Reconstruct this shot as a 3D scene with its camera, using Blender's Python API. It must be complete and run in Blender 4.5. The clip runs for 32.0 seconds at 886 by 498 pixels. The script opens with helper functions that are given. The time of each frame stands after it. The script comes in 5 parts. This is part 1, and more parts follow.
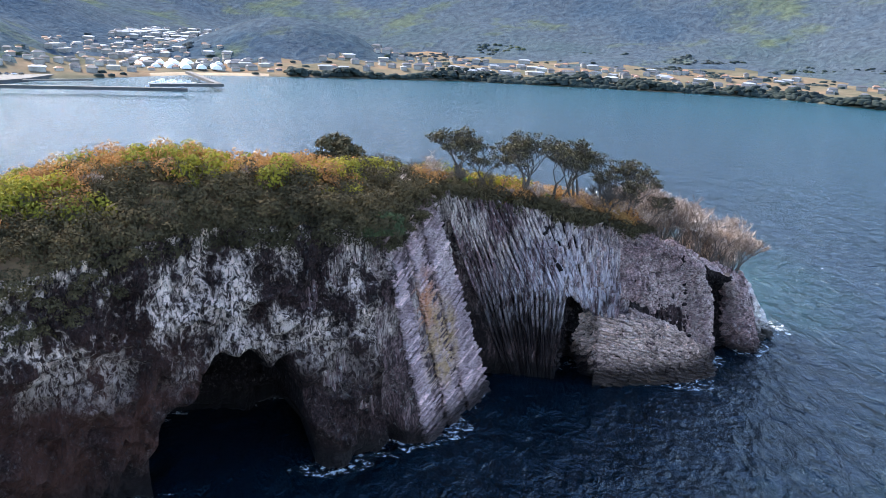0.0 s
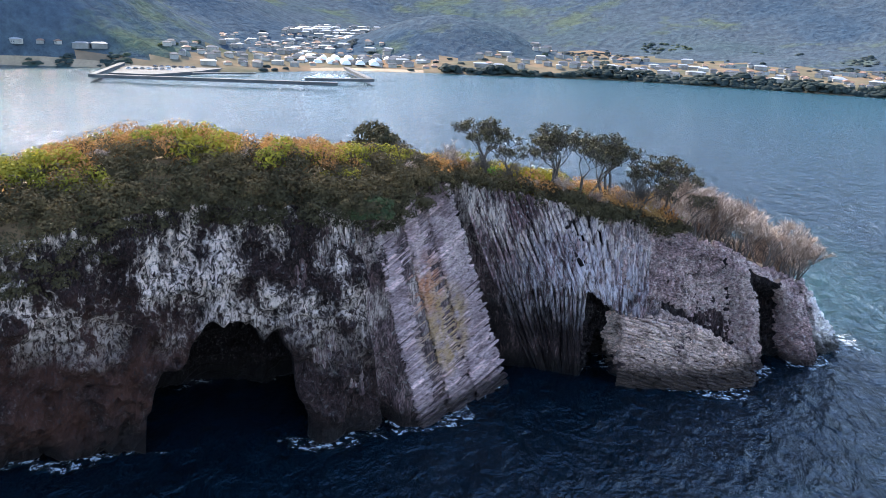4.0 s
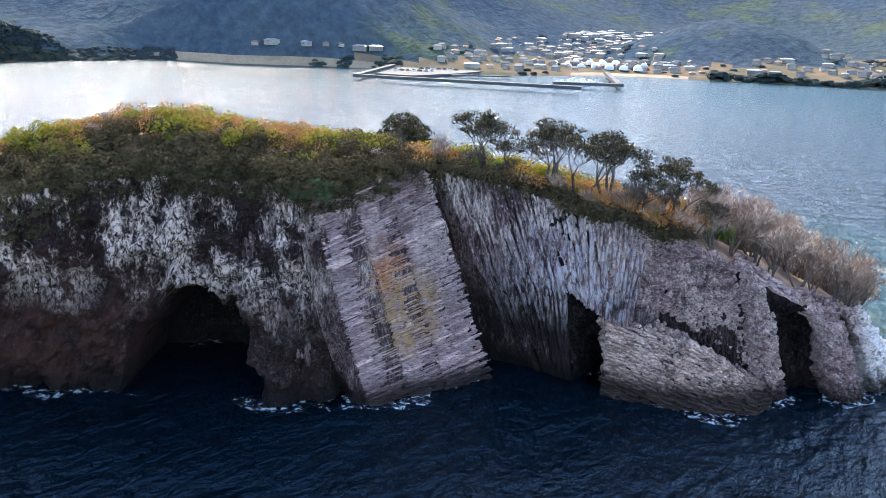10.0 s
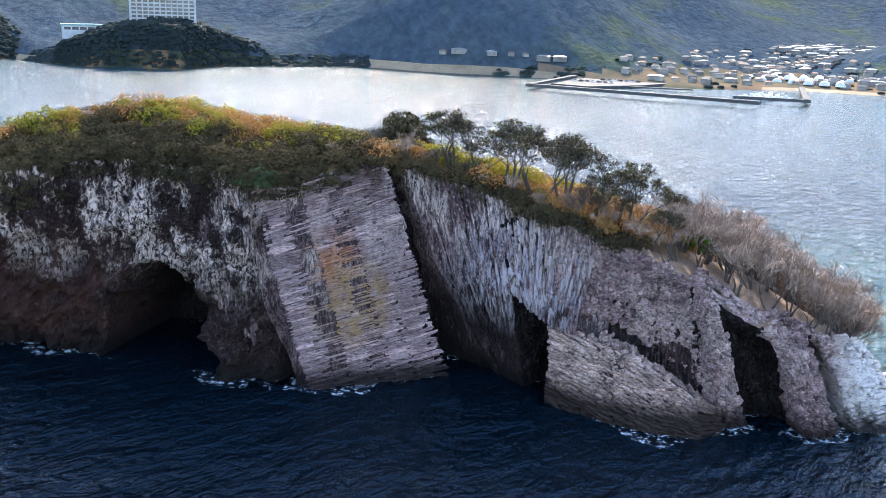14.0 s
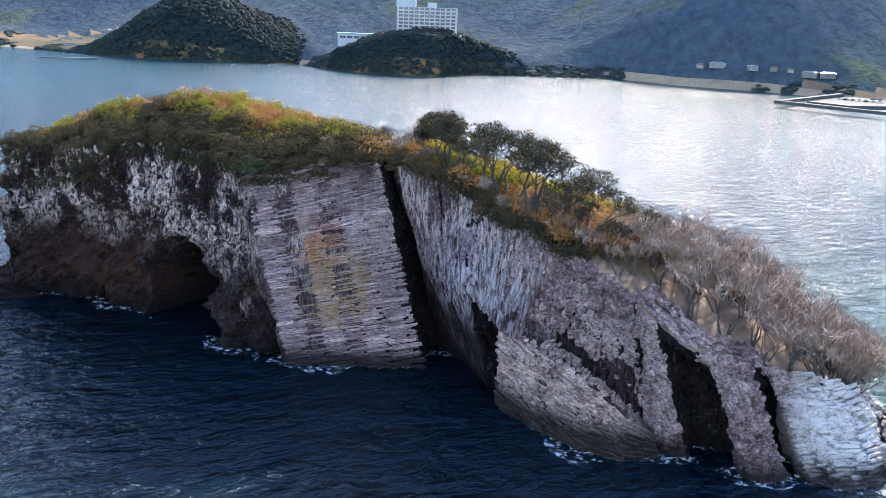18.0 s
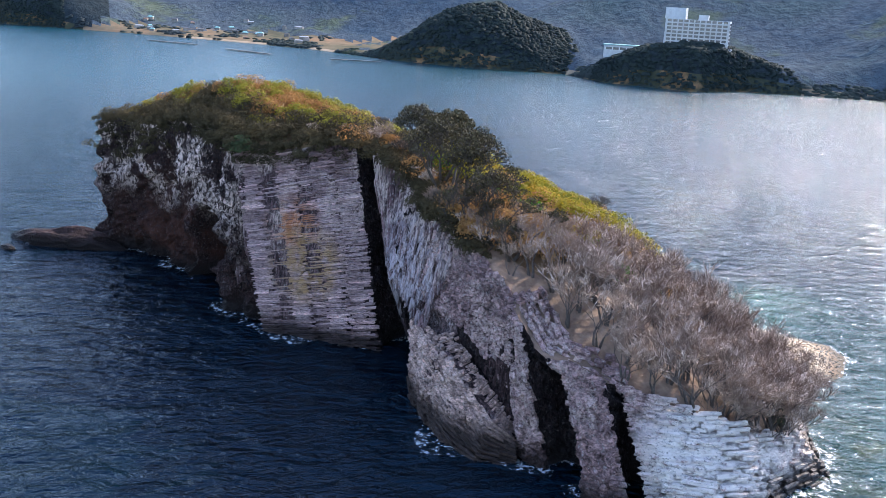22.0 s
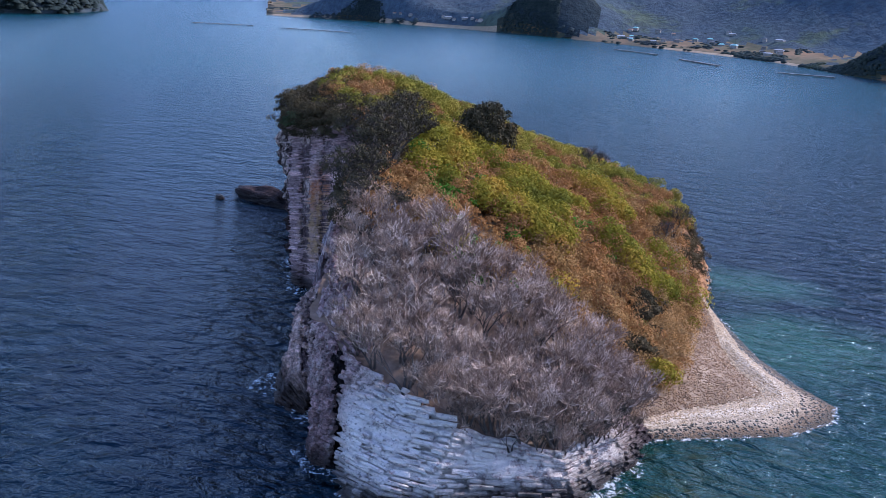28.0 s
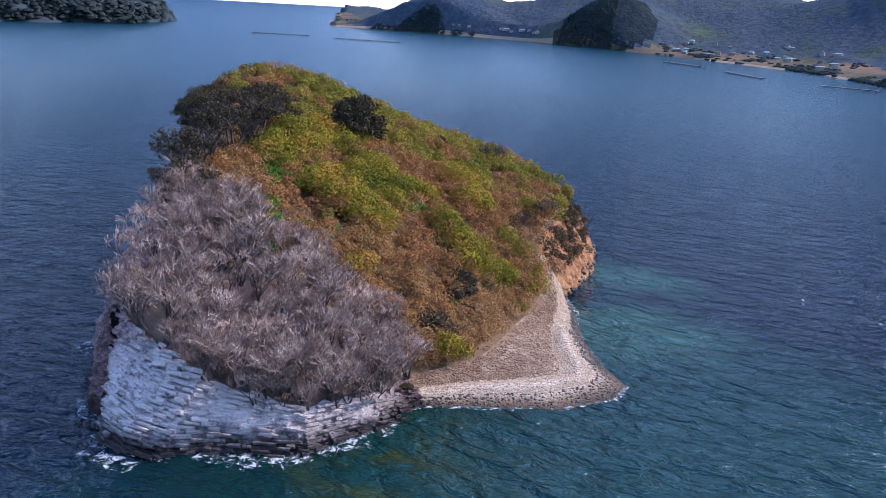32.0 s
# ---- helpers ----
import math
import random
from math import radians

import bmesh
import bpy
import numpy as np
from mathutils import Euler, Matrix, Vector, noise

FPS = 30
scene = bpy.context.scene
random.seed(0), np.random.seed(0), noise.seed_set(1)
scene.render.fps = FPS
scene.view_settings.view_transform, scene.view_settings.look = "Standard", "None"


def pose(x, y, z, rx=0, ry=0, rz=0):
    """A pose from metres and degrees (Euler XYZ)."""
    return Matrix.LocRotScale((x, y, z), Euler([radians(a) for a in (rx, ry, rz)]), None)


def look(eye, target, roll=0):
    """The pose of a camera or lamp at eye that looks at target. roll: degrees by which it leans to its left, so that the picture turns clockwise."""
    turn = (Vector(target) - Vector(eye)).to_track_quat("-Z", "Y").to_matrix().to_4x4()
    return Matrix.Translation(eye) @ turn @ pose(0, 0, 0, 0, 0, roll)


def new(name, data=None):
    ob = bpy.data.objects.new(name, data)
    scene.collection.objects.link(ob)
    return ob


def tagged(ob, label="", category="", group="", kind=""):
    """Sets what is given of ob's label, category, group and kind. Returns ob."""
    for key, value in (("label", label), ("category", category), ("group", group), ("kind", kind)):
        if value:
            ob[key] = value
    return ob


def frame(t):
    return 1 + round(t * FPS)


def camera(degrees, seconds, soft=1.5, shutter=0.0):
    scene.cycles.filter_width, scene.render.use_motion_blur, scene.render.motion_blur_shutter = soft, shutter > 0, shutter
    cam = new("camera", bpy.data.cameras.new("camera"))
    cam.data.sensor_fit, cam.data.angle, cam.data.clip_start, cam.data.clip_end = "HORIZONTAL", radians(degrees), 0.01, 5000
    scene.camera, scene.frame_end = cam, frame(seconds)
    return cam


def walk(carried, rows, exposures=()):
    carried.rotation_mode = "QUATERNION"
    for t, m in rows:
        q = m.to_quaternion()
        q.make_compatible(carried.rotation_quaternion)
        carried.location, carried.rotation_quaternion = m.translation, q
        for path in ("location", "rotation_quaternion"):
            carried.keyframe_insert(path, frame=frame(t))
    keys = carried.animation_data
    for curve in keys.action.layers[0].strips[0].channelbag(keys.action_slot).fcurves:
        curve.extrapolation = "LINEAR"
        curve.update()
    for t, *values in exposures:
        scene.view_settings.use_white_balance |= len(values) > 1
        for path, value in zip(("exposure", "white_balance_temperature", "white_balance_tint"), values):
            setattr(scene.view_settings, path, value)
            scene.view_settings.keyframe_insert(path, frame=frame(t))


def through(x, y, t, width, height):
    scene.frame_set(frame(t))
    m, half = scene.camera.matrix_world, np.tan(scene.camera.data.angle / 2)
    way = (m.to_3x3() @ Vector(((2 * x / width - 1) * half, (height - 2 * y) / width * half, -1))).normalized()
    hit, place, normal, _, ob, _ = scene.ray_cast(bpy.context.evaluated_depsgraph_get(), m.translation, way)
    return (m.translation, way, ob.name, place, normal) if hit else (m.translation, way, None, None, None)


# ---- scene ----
cam = camera(51.4, 32.0, 0.6)
PATH = [
    (0, (0.669, 2.43, 55.1), (0.773, 4.365, 54.607), 2.3),
    (1, (5.29, 2.225, 55.027), (5.333, 4.162, 54.53), 2.3),
    (2, (10.467, 1.925, 54.897), (10.42, 3.861, 54.398), 2.3),
    (3, (16.25, 1.875, 54.724), (16.097, 3.805, 54.219), 2.2),
    (3.5, (19.483, 2.007, 54.686), (19.273, 3.931, 54.179), 2.3),
    (5.5, (33.917, 3.381, 54.821), (33.489, 5.266, 54.308), 2.0),
    (6, (37.577, 4.044, 54.852), (37.09, 5.915, 54.339), 2.0),
    (7, (45.101, 5.709, 54.824), (44.519, 7.551, 54.309), 1.8),
    (8, (52.308, 7.951, 54.722), (51.637, 9.763, 54.206), 1.9),
    (9, (59.826, 10.678, 54.532), (59.056, 12.45, 54.015), 1.8),
    (10, (67.586, 14.002, 54.373), (66.703, 15.721, 53.855), 1.9),
    (11, (75.597, 17.98, 54.25), (74.605, 19.638, 53.733), 1.9),
    (12, (83.675, 22.88, 54.088), (82.59, 24.478, 53.571), 2.0),
    (13, (91.824, 28.107, 53.92), (90.646, 29.639, 53.406), 2.0),
    (14, (100.144, 33.737, 53.857), (98.872, 35.194, 53.349), 2.0),
    (14.5, (104.306, 36.962, 53.868), (102.984, 38.375, 53.363), 1.9),
    (16.5, (120.641, 52.811, 54.232), (119.099, 53.98, 53.727), 1.9),
    (17, (124.686, 57.184, 54.208), (123.098, 58.29, 53.704), 2.0),
    (18, (132.205, 66.897, 54.077), (130.534, 67.873, 53.573), 2.2),
    (19, (139.241, 77.597, 54.109), (137.496, 78.434, 53.606), 2.5),
    (20, (145.507, 89.814, 54.187), (143.689, 90.478, 53.681), 2.5),
    (21, (150.409, 102.586, 54.119), (148.541, 103.093, 53.614), 2.8),
    (22, (153.869, 115.756, 53.92), (151.968, 116.117, 53.413), 3.1),
    (23, (156.676, 129.048, 53.735), (154.749, 129.21, 53.224), 3.5),
    (24, (158.647, 142.696, 53.963), (156.715, 142.681, 53.445), 4.2),
    (24.5, (158.973, 149.591, 54.082), (157.045, 149.48, 53.56), 4.3),
    (26.5, (157.793, 180.741, 55.096), (155.941, 180.209, 54.561), 3.2),
    (27, (156.412, 188.236, 55.235), (154.579, 187.641, 54.698), 3.2),
    (28, (152.628, 202.606, 55.213), (150.834, 201.903, 54.677), 3.0),
    (29, (149.429, 215.07, 54.968), (147.673, 214.274, 54.437), 3.0),
    (30, (147.189, 226.28, 54.745), (145.446, 225.454, 54.218), 3.1),
    (31, (146.01, 235.568, 54.655), (144.269, 234.734, 54.132), 3.3),
    (32, (144.902, 243.062, 54.598), (143.17, 242.205, 54.08), 3.2),
]
walk(cam, [(t, look(eye, target, roll)) for t, eye, target, roll in PATH],
     exposures=((0, 2.2, 6900, 11), (13, 2.2, 7000, 11), (20, 2.05, 6800, 13), (24, 1.6, 6350, 17), (27, 1.2, 5650, 21), (32, 1.05, 5700, 26)))

# ---- world, sun, exposure ----
SUN_YAW, SUN_UP = 42.0, 37.0
world = bpy.data.worlds.new("sky")
scene.world = world
world.use_nodes = True
wn, wl = world.node_tree.nodes, world.node_tree.links
sky = wn.new("ShaderNodeTexSky")
sky.sky_type = "NISHITA"
sky.sun_disc = False
sky.sun_elevation = radians(SUN_UP)
sky.sun_rotation = radians(-SUN_YAW)
sky.air_density, sky.dust_density, sky.ozone_density = 0.8, 0.7, 2.5
wl.new(sky.outputs["Color"], wn["Background"].inputs["Color"])
wn["Background"].inputs["Strength"].default_value = 0.215
sun = new("sun", bpy.data.lights.new("sun", "SUN"))
sun.data.energy, sun.data.angle, sun.data.color = 2.9, radians(0.6), (1.0, 0.93, 0.82)
_sa, _se = radians(SUN_YAW), radians(SUN_UP)
SUN_DIR = Vector((-math.sin(_sa) * math.cos(_se), math.cos(_sa) * math.cos(_se), math.sin(_se)))
sun.matrix_world = look(SUN_DIR * 300, (0, 0, 0))

rng = random.Random(7)
nrg = np.random.default_rng(7)


# ---- materials ----
def shader(name, rough=0.9, spec=0.3):
    m = bpy.data.materials.new(name)
    m.use_nodes = True
    nt = m.node_tree
    b = nt.nodes["Principled BSDF"]
    b.inputs["Roughness"].default_value = rough
    b.inputs["Specular IOR Level"].default_value = spec
    return m, nt, b


def node(nt, kind, **kw):
    n = nt.nodes.new(kind)
    for k, v in kw.items():
        n.inputs[k.replace("_", " ")].default_value = v
    return n


def noise_tex(nt, vec, scale, detail=5, rough=0.55, stretch=None, distortion=0.0):
    if stretch:
        mp = nt.nodes.new("ShaderNodeMapping")
        mp.inputs["Scale"].default_value = stretch
        nt.links.new(vec, mp.inputs["Vector"])
        vec = mp.outputs["Vector"]
    n = node(nt, "ShaderNodeTexNoise", Scale=scale, Detail=detail, Roughness=rough, Distortion=distortion)
    nt.links.new(vec, n.inputs["Vector"])
    return n.outputs["Fac"]


def ramp(nt, fac, stops):
    r = nt.nodes.new("ShaderNodeValToRGB")
    e = r.color_ramp.elements
    while len(e) < len(stops):
        e.new(0.5)
    for el, (p, c) in zip(e, stops):
        el.position = p
        el.color = (*c, 1) if len(c) == 3 else c
    nt.links.new(fac, r.inputs["Fac"])
    return r.outputs["Color"]


def step(nt, fac, lo, hi):
    r = nt.nodes.new("ShaderNodeMapRange")
    r.inputs["From Min"].default_value, r.inputs["From Max"].default_value = lo, hi
    nt.links.new(fac, r.inputs["Value"])
    return r.outputs["Result"]


def calc(nt, op, a, b):
    n = nt.nodes.new("ShaderNodeMath")
    n.operation = op
    for k, v in enumerate((a, b)):
        if isinstance(v, (int, float)):
            n.inputs[k].default_value = v
        else:
            nt.links.new(v, n.inputs[k])
    return n.outputs[0]


def blend(nt, fac, a, b, mode="MIX"):
    n = nt.nodes.new("ShaderNodeMix")
    n.data_type, n.blend_type = "RGBA", mode
    for sock, v in ((n.inputs[0], fac), (n.inputs[6], a), (n.inputs[7], b)):
        if isinstance(v, (int, float)):
            sock.default_value = v
        elif isinstance(v, tuple):
            sock.default_value = (*v, 1)
        else:
            nt.links.new(v, sock)
    return n.outputs[2]


def bump(nt, b, height, strength, distance):
    n = node(nt, "ShaderNodeBump", Strength=strength, Distance=distance)
    nt.links.new(height, n.inputs["Height"])
    nt.links.new(n.outputs["Normal"], b.inputs["Normal"])


def place(nt):
    """World position as a vector, and its x, y, z."""
    g = nt.nodes.new("ShaderNodeNewGeometry")
    s = nt.nodes.new("ShaderNodeSeparateXYZ")
    nt.links.new(g.outputs["Position"], s.inputs[0])
    return g, g.outputs["Position"], s.outputs


def near(nt, pos, c, radius, soft):
    """1 within radius metres of c, 0 past radius + soft."""
    d = nt.nodes.new("ShaderNodeVectorMath")
    d.operation = "DISTANCE"
    nt.links.new(pos, d.inputs[0])
    d.inputs[1].default_value = c
    return calc(nt, "SUBTRACT", 1.0, step(nt, d.outputs["Value"], radius, radius + soft))


def rock_material(name, base, dark, guano, lie=(1, 1, 0.25), streak=1.0, pieces=False, cracks=None, smear=None, uneven=0.85, tide=0.0):
    """Weathered lava: purple-grey with dark seams, white droppings, lichen and a wet black foot."""
    m, nt, b = shader(name, 0.88, 0.09)
    g, pos, xyz = place(nt)
    big = noise_tex(nt, pos, 0.09, 4)
    mid = noise_tex(nt, pos, 0.55, 6, 0.65, lie)
    fine = noise_tex(nt, pos, 3.2, 6, 0.7, lie)
    col = ramp(nt, mid, [(0.28, dark), (0.5, base), (0.72, tuple(min(1, c * 1.35) for c in base))])
    col = blend(nt, step(nt, fine, 0.44, 0.58), blend(nt, 0.8 * uneven, col, (0.05, 0.042, 0.045), "MULTIPLY"), col)
    if pieces:
        info = nt.nodes.new("ShaderNodeObjectInfo")
        col = blend(nt, uneven, col, ramp(nt, info.outputs["Random"], [(0, (0.25, 0.22, 0.23)), (0.3, (0.8, 0.77, 0.77)), (0.7, (1.2, 1.17, 1.17)), (1, (1.9, 1.8, 1.72))]), "MULTIPLY")
        rust = calc(nt, "MULTIPLY", near(nt, pos, (4.8, 118.8, 18.6), 2.4, 3), step(nt, noise_tex(nt, pos, 0.35, 4), 0.32, 0.52))
        col = blend(nt, calc(nt, "MULTIPLY", rust, 0.95), col, (0.56, 0.215, 0.10))
        moss = calc(nt, "MULTIPLY", near(nt, pos, (7.2, 120.8, 12), 4.5, 3), step(nt, noise_tex(nt, pos, 0.45, 4), 0.36, 0.56))
        col = blend(nt, calc(nt, "MULTIPLY", moss, 0.8), col, (0.50, 0.30, 0.13))
        aged = step(nt, calc(nt, "ADD", xyz["Z"], calc(nt, "MULTIPLY", big, 12.0)), 28.0, 38.0)
        col = blend(nt, aged, col, (0.48, 0.42, 0.40), "MULTIPLY")
    else:
        isle = nt.nodes.new("ShaderNodeNewGeometry")
        col = blend(nt, 0.9 * uneven, col, ramp(nt, isle.outputs["Random Per Island"], [(0, (0.3, 0.28, 0.3)), (0.5, (0.9, 0.88, 0.88)), (1, (1.7, 1.62, 1.52))]), "MULTIPLY")
    flecks = step(nt, noise_tex(nt, pos, 1.9, 5, 0.7), 0.56, 0.66)
    col = blend(nt, calc(nt, "MULTIPLY", flecks, (0.12 if streak == 1.0 else 0.45) if guano[2] else 0.1), col, (0.72, 0.66, 0.62))
    # reddish tuff low on the western wall
    red = calc(nt, "MULTIPLY", near(nt, pos, (-32, 95, 4), 11, 12), step(nt, noise_tex(nt, pos, 0.22, 5), 0.36, 0.58))
    col = blend(nt, calc(nt, "MULTIPLY", red, 0.6), col, (0.085, 0.034, 0.024))
    # droppings, thick below the rim and in streaks
    clumps = step(nt, noise_tex(nt, pos, 0.16, 6, 0.7, (1, 1, 0.7)), 0.465, 0.55)
    spots = calc(nt, "MULTIPLY", clumps, step(nt, noise_tex(nt, pos, 1.8, 8, 0.8, (1, 1, 0.35 * streak), 0.5), 0.455, 0.53))
    high = step(nt, calc(nt, "ADD", xyz["Z"], calc(nt, "MULTIPLY", big, 14.0)), guano[0], guano[1])
    col = blend(nt, calc(nt, "MULTIPLY", calc(nt, "MULTIPLY", spots, high), guano[2]), col, (0.90, 0.69, 0.60))
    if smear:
        # Cliff foot beside the slab: deep shade painted near black into the colour.
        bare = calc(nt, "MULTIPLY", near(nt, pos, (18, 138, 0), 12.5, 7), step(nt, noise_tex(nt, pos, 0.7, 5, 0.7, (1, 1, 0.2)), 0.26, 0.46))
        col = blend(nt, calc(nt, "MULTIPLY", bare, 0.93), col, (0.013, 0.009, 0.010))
        lines = calc(nt, "MULTIPLY", calc(nt, "MULTIPLY", near(nt, pos, smear, 6, 9), step(nt, xyz["Z"], 8.0, 15.0)), step(nt, noise_tex(nt, pos, 1.3, 5, 0.7, (1, 1, 0.12)), 0.44, 0.56))
        col = blend(nt, calc(nt, "MULTIPLY", lines, 0.72), col, (0.62, 0.54, 0.57))
    white = calc(nt, "MULTIPLY", near(nt, pos, (68.5, 166.5, 5), 8, 5), step(nt, noise_tex(nt, pos, 0.9, 7, 0.75), 0.32, 0.46))
    col = blend(nt, calc(nt, "MULTIPLY", white, 0.93 if guano[2] else 0.0), col, (0.95, 0.86, 0.80))
    seam = step(nt, noise_tex(nt, pos, 2.4, 6, 0.7, lie), 0.36, 0.46)
    col = blend(nt, seam, blend(nt, 0.75, col, (0.04, 0.033, 0.035)), col)
    pale = calc(nt, "MULTIPLY", near(nt, pos, (58, 180, 3), 12, 8), step(nt, noise_tex(nt, pos, 0.9, 7, 0.75), 0.36, 0.50))
    col = blend(nt, calc(nt, "MULTIPLY", pale, 0.88 if guano[2] else 0.0), col, (0.86, 0.76, 0.68))
    wet = calc(nt, "SUBTRACT", 1.0, step(nt, calc(nt, "SUBTRACT", xyz["Z"], calc(nt, "MULTIPLY", mid, 4.0)), -0.8 + tide, 2.0 + tide))
    col = blend(nt, calc(nt, "MULTIPLY", wet, 0.92), col, (0.011, 0.0095, 0.010))
    nt.links.new(col, b.inputs["Base Color"])
    nt.links.new(calc(nt, "SUBTRACT", 0.9, calc(nt, "MULTIPLY", wet, 0.45)), b.inputs["Roughness"])
    if cracks:
        mp = nt.nodes.new("ShaderNodeMapping")
        mp.inputs["Scale"].default_value = cracks
        nt.links.new(pos, mp.inputs["Vector"])
        vo = nt.nodes.new("ShaderNodeTexVoronoi")
        vo.feature = "DISTANCE_TO_EDGE"
        nt.links.new(mp.outputs["Vector"], vo.inputs["Vector"])
        gap = step(nt, vo.outputs["Distance"], 0.0, 0.09)
        col = blend(nt, gap, blend(nt, 0.85, col, (0.02, 0.016, 0.018)), col)
        nt.links.new(col, b.inputs["Base Color"])
        mid = calc(nt, "ADD", mid, calc(nt, "MULTIPLY", gap, 0.5))
    bump(nt, b, calc(nt, "ADD", fine, calc(nt, "MULTIPLY", mid, 1.5)), 1.0, 0.8)
    return m


def simple_material(name, cols, scale, rough=0.9, bumpy=0.4, dist=0.1, stretch=None, spec=0.3, vary=None):
    m, nt, b = shader(name, rough, spec)
    g, pos, xyz = place(nt)
    n = noise_tex(nt, pos, scale, 6, 0.62, stretch)
    k = len(cols)
    col = ramp(nt, n, [(0.3 + 0.4 * i / max(1, k - 1), c) for i, c in enumerate(cols)])
    fine = noise_tex(nt, pos, scale * 7, 4, 0.6, stretch)
    col = blend(nt, 0.35, col, ramp(nt, fine, [(0.3, (0.5, 0.5, 0.5)), (0.7, (1.35, 1.35, 1.35))]), "MULTIPLY")
    if vary == "island":
        col = blend(nt, 0.8, col, ramp(nt, g.outputs["Random Per Island"], [(0, (0.5, 0.52, 0.5)), (0.5, (1, 1, 1)), (1, (1.45, 1.4, 1.25))]), "MULTIPLY")
    if vary == "object":
        info = nt.nodes.new("ShaderNodeObjectInfo")
        col = blend(nt, 0.7, col, ramp(nt, info.outputs["Random"], [(0, (0.55, 0.55, 0.55)), (0.5, (1, 1, 1)), (1, (1.4, 1.35, 1.25))]), "MULTIPLY")
    nt.links.new(col, b.inputs["Base Color"])
    if bumpy:
        bump(nt, b, fine, bumpy, dist)
    return m


def leaf_material(name, cols, scale=0.12, through=0.35, mottle=0.4):
    """Leaves: thin, some light passes through them."""
    m, nt, b = shader(name, 0.85, 0.08)
    g, pos, xyz = place(nt)
    n = noise_tex(nt, pos, scale, 7, 0.62)
    k = len(cols)
    col = ramp(nt, n, [(0.32 + 0.36 * i / max(1, k - 1), c) for i, c in enumerate(cols)])
    col = blend(nt, mottle, col, ramp(nt, g.outputs["Random Per Island"], [(0, (0.45, 0.5, 0.5)), (0.55, (1, 1, 1)), (1, (1.6, 1.5, 1.2))]), "MULTIPLY")
    nt.links.new(col, b.inputs["Base Color"])
    tr = nt.nodes.new("ShaderNodeBsdfTranslucent")
    nt.links.new(col, tr.inputs["Color"])
    mx = nt.nodes.new("ShaderNodeMixShader")
    mx.inputs[0].default_value = through
    nt.links.new(b.outputs[0], mx.inputs[1])
    nt.links.new(tr.outputs[0], mx.inputs[2])
    nt.links.new(mx.outputs[0], nt.nodes["Material Output"].inputs["Surface"])
    return m


ROCK_WEST = rock_material("western_breccia", (0.066, 0.038, 0.036), (0.010, 0.006, 0.006), (18, 27, 0.95), (1, 1, 0.45))
ROCK_COL = rock_material("column_lava", (0.80, 0.56, 0.55), (0.36, 0.225, 0.225), (15, 34, 0.6), (0.4, 0.4, 1.8), pieces=True, uneven=0.5)
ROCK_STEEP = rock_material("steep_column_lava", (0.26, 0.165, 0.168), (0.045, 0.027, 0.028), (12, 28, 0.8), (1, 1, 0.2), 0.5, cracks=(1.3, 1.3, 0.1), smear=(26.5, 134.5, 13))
ROCK_EAST = rock_material("eastern_step_lava", (0.47, 0.30, 0.288), (0.07, 0.041, 0.04), (4, 16, 0.5), (0.6, 0.6, 1.4), 3.0, uneven=0.6, tide=-0.5)
# Clefts and caves: lava free of droppings, deep shade put into its colour.
ROCK_CAVE = rock_material("unweathered_shade_lava", (0.024, 0.016, 0.017), (0.009, 0.006, 0.0065), (60, 70, 0.0))
ROCK_TOE = rock_material("pale_toe_lava", (0.74, 0.50, 0.42), (0.16, 0.098, 0.085), (4, 16, 0.5), (0.6, 0.6, 1.4), 3.0, uneven=0.65, tide=1.0)
ROCK_FLUTE = rock_material("fluted_dark_lava", (0.15, 0.093, 0.094), (0.03, 0.018, 0.0185), (17, 27, 0.9), (1, 1, 0.2), 0.5, pieces=True)
# Gully columns: darker lava, with the gully's shade added to the colour.
ROCK_GULLY = rock_material("shaded_gully_lava", (0.085, 0.053, 0.054), (0.03, 0.018, 0.019), (30, 40, 0.2), (1, 1, 0.3), pieces=True)
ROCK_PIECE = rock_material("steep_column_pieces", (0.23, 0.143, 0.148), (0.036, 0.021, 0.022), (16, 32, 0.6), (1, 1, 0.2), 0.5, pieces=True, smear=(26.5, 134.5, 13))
ROCK_ORANGE = simple_material("orange_tuff", [(0.08, 0.037, 0.018), (0.26, 0.115, 0.04), (0.36, 0.20, 0.085)], 0.35, bumpy=0.8, dist=0.4)
SOIL = simple_material("dry_soil", [(0.085, 0.055, 0.026), (0.15, 0.09, 0.045), (0.19, 0.12, 0.06)], 0.25, bumpy=0.6, dist=0.2)
BARE_SOIL = simple_material("bare_brown_soil", [(0.12, 0.075, 0.052), (0.20, 0.128, 0.088), (0.28, 0.195, 0.145)], 0.3, bumpy=0.6, dist=0.2)
BARK = simple_material("grey_bark", [(0.045, 0.034, 0.028), (0.115, 0.092, 0.08)], 1.5, bumpy=0.3, dist=0.05)


def twig_material():
    """Brown-grey twigs, white with droppings on their upper sides."""
    m, nt, b = shader("dropping_coated_twigs", 0.9, 0.15)
    g, pos, xyz = place(nt)
    col = ramp(nt, noise_tex(nt, pos, 0.5, 5), [(0.3, (0.12, 0.08, 0.058)), (0.7, (0.27, 0.185, 0.142))])
    s = nt.nodes.new("ShaderNodeSeparateXYZ")
    nt.links.new(g.outputs["Normal"], s.inputs[0])
    top = calc(nt, "MULTIPLY", step(nt, s.outputs["Z"], 0.05, 0.4), step(nt, noise_tex(nt, pos, 0.45, 5, 0.7), 0.46, 0.56))
    col = blend(nt, calc(nt, "MULTIPLY", top, 0.65), col, (0.74, 0.59, 0.48))
    nt.links.new(col, b.inputs["Base Color"])
    return m


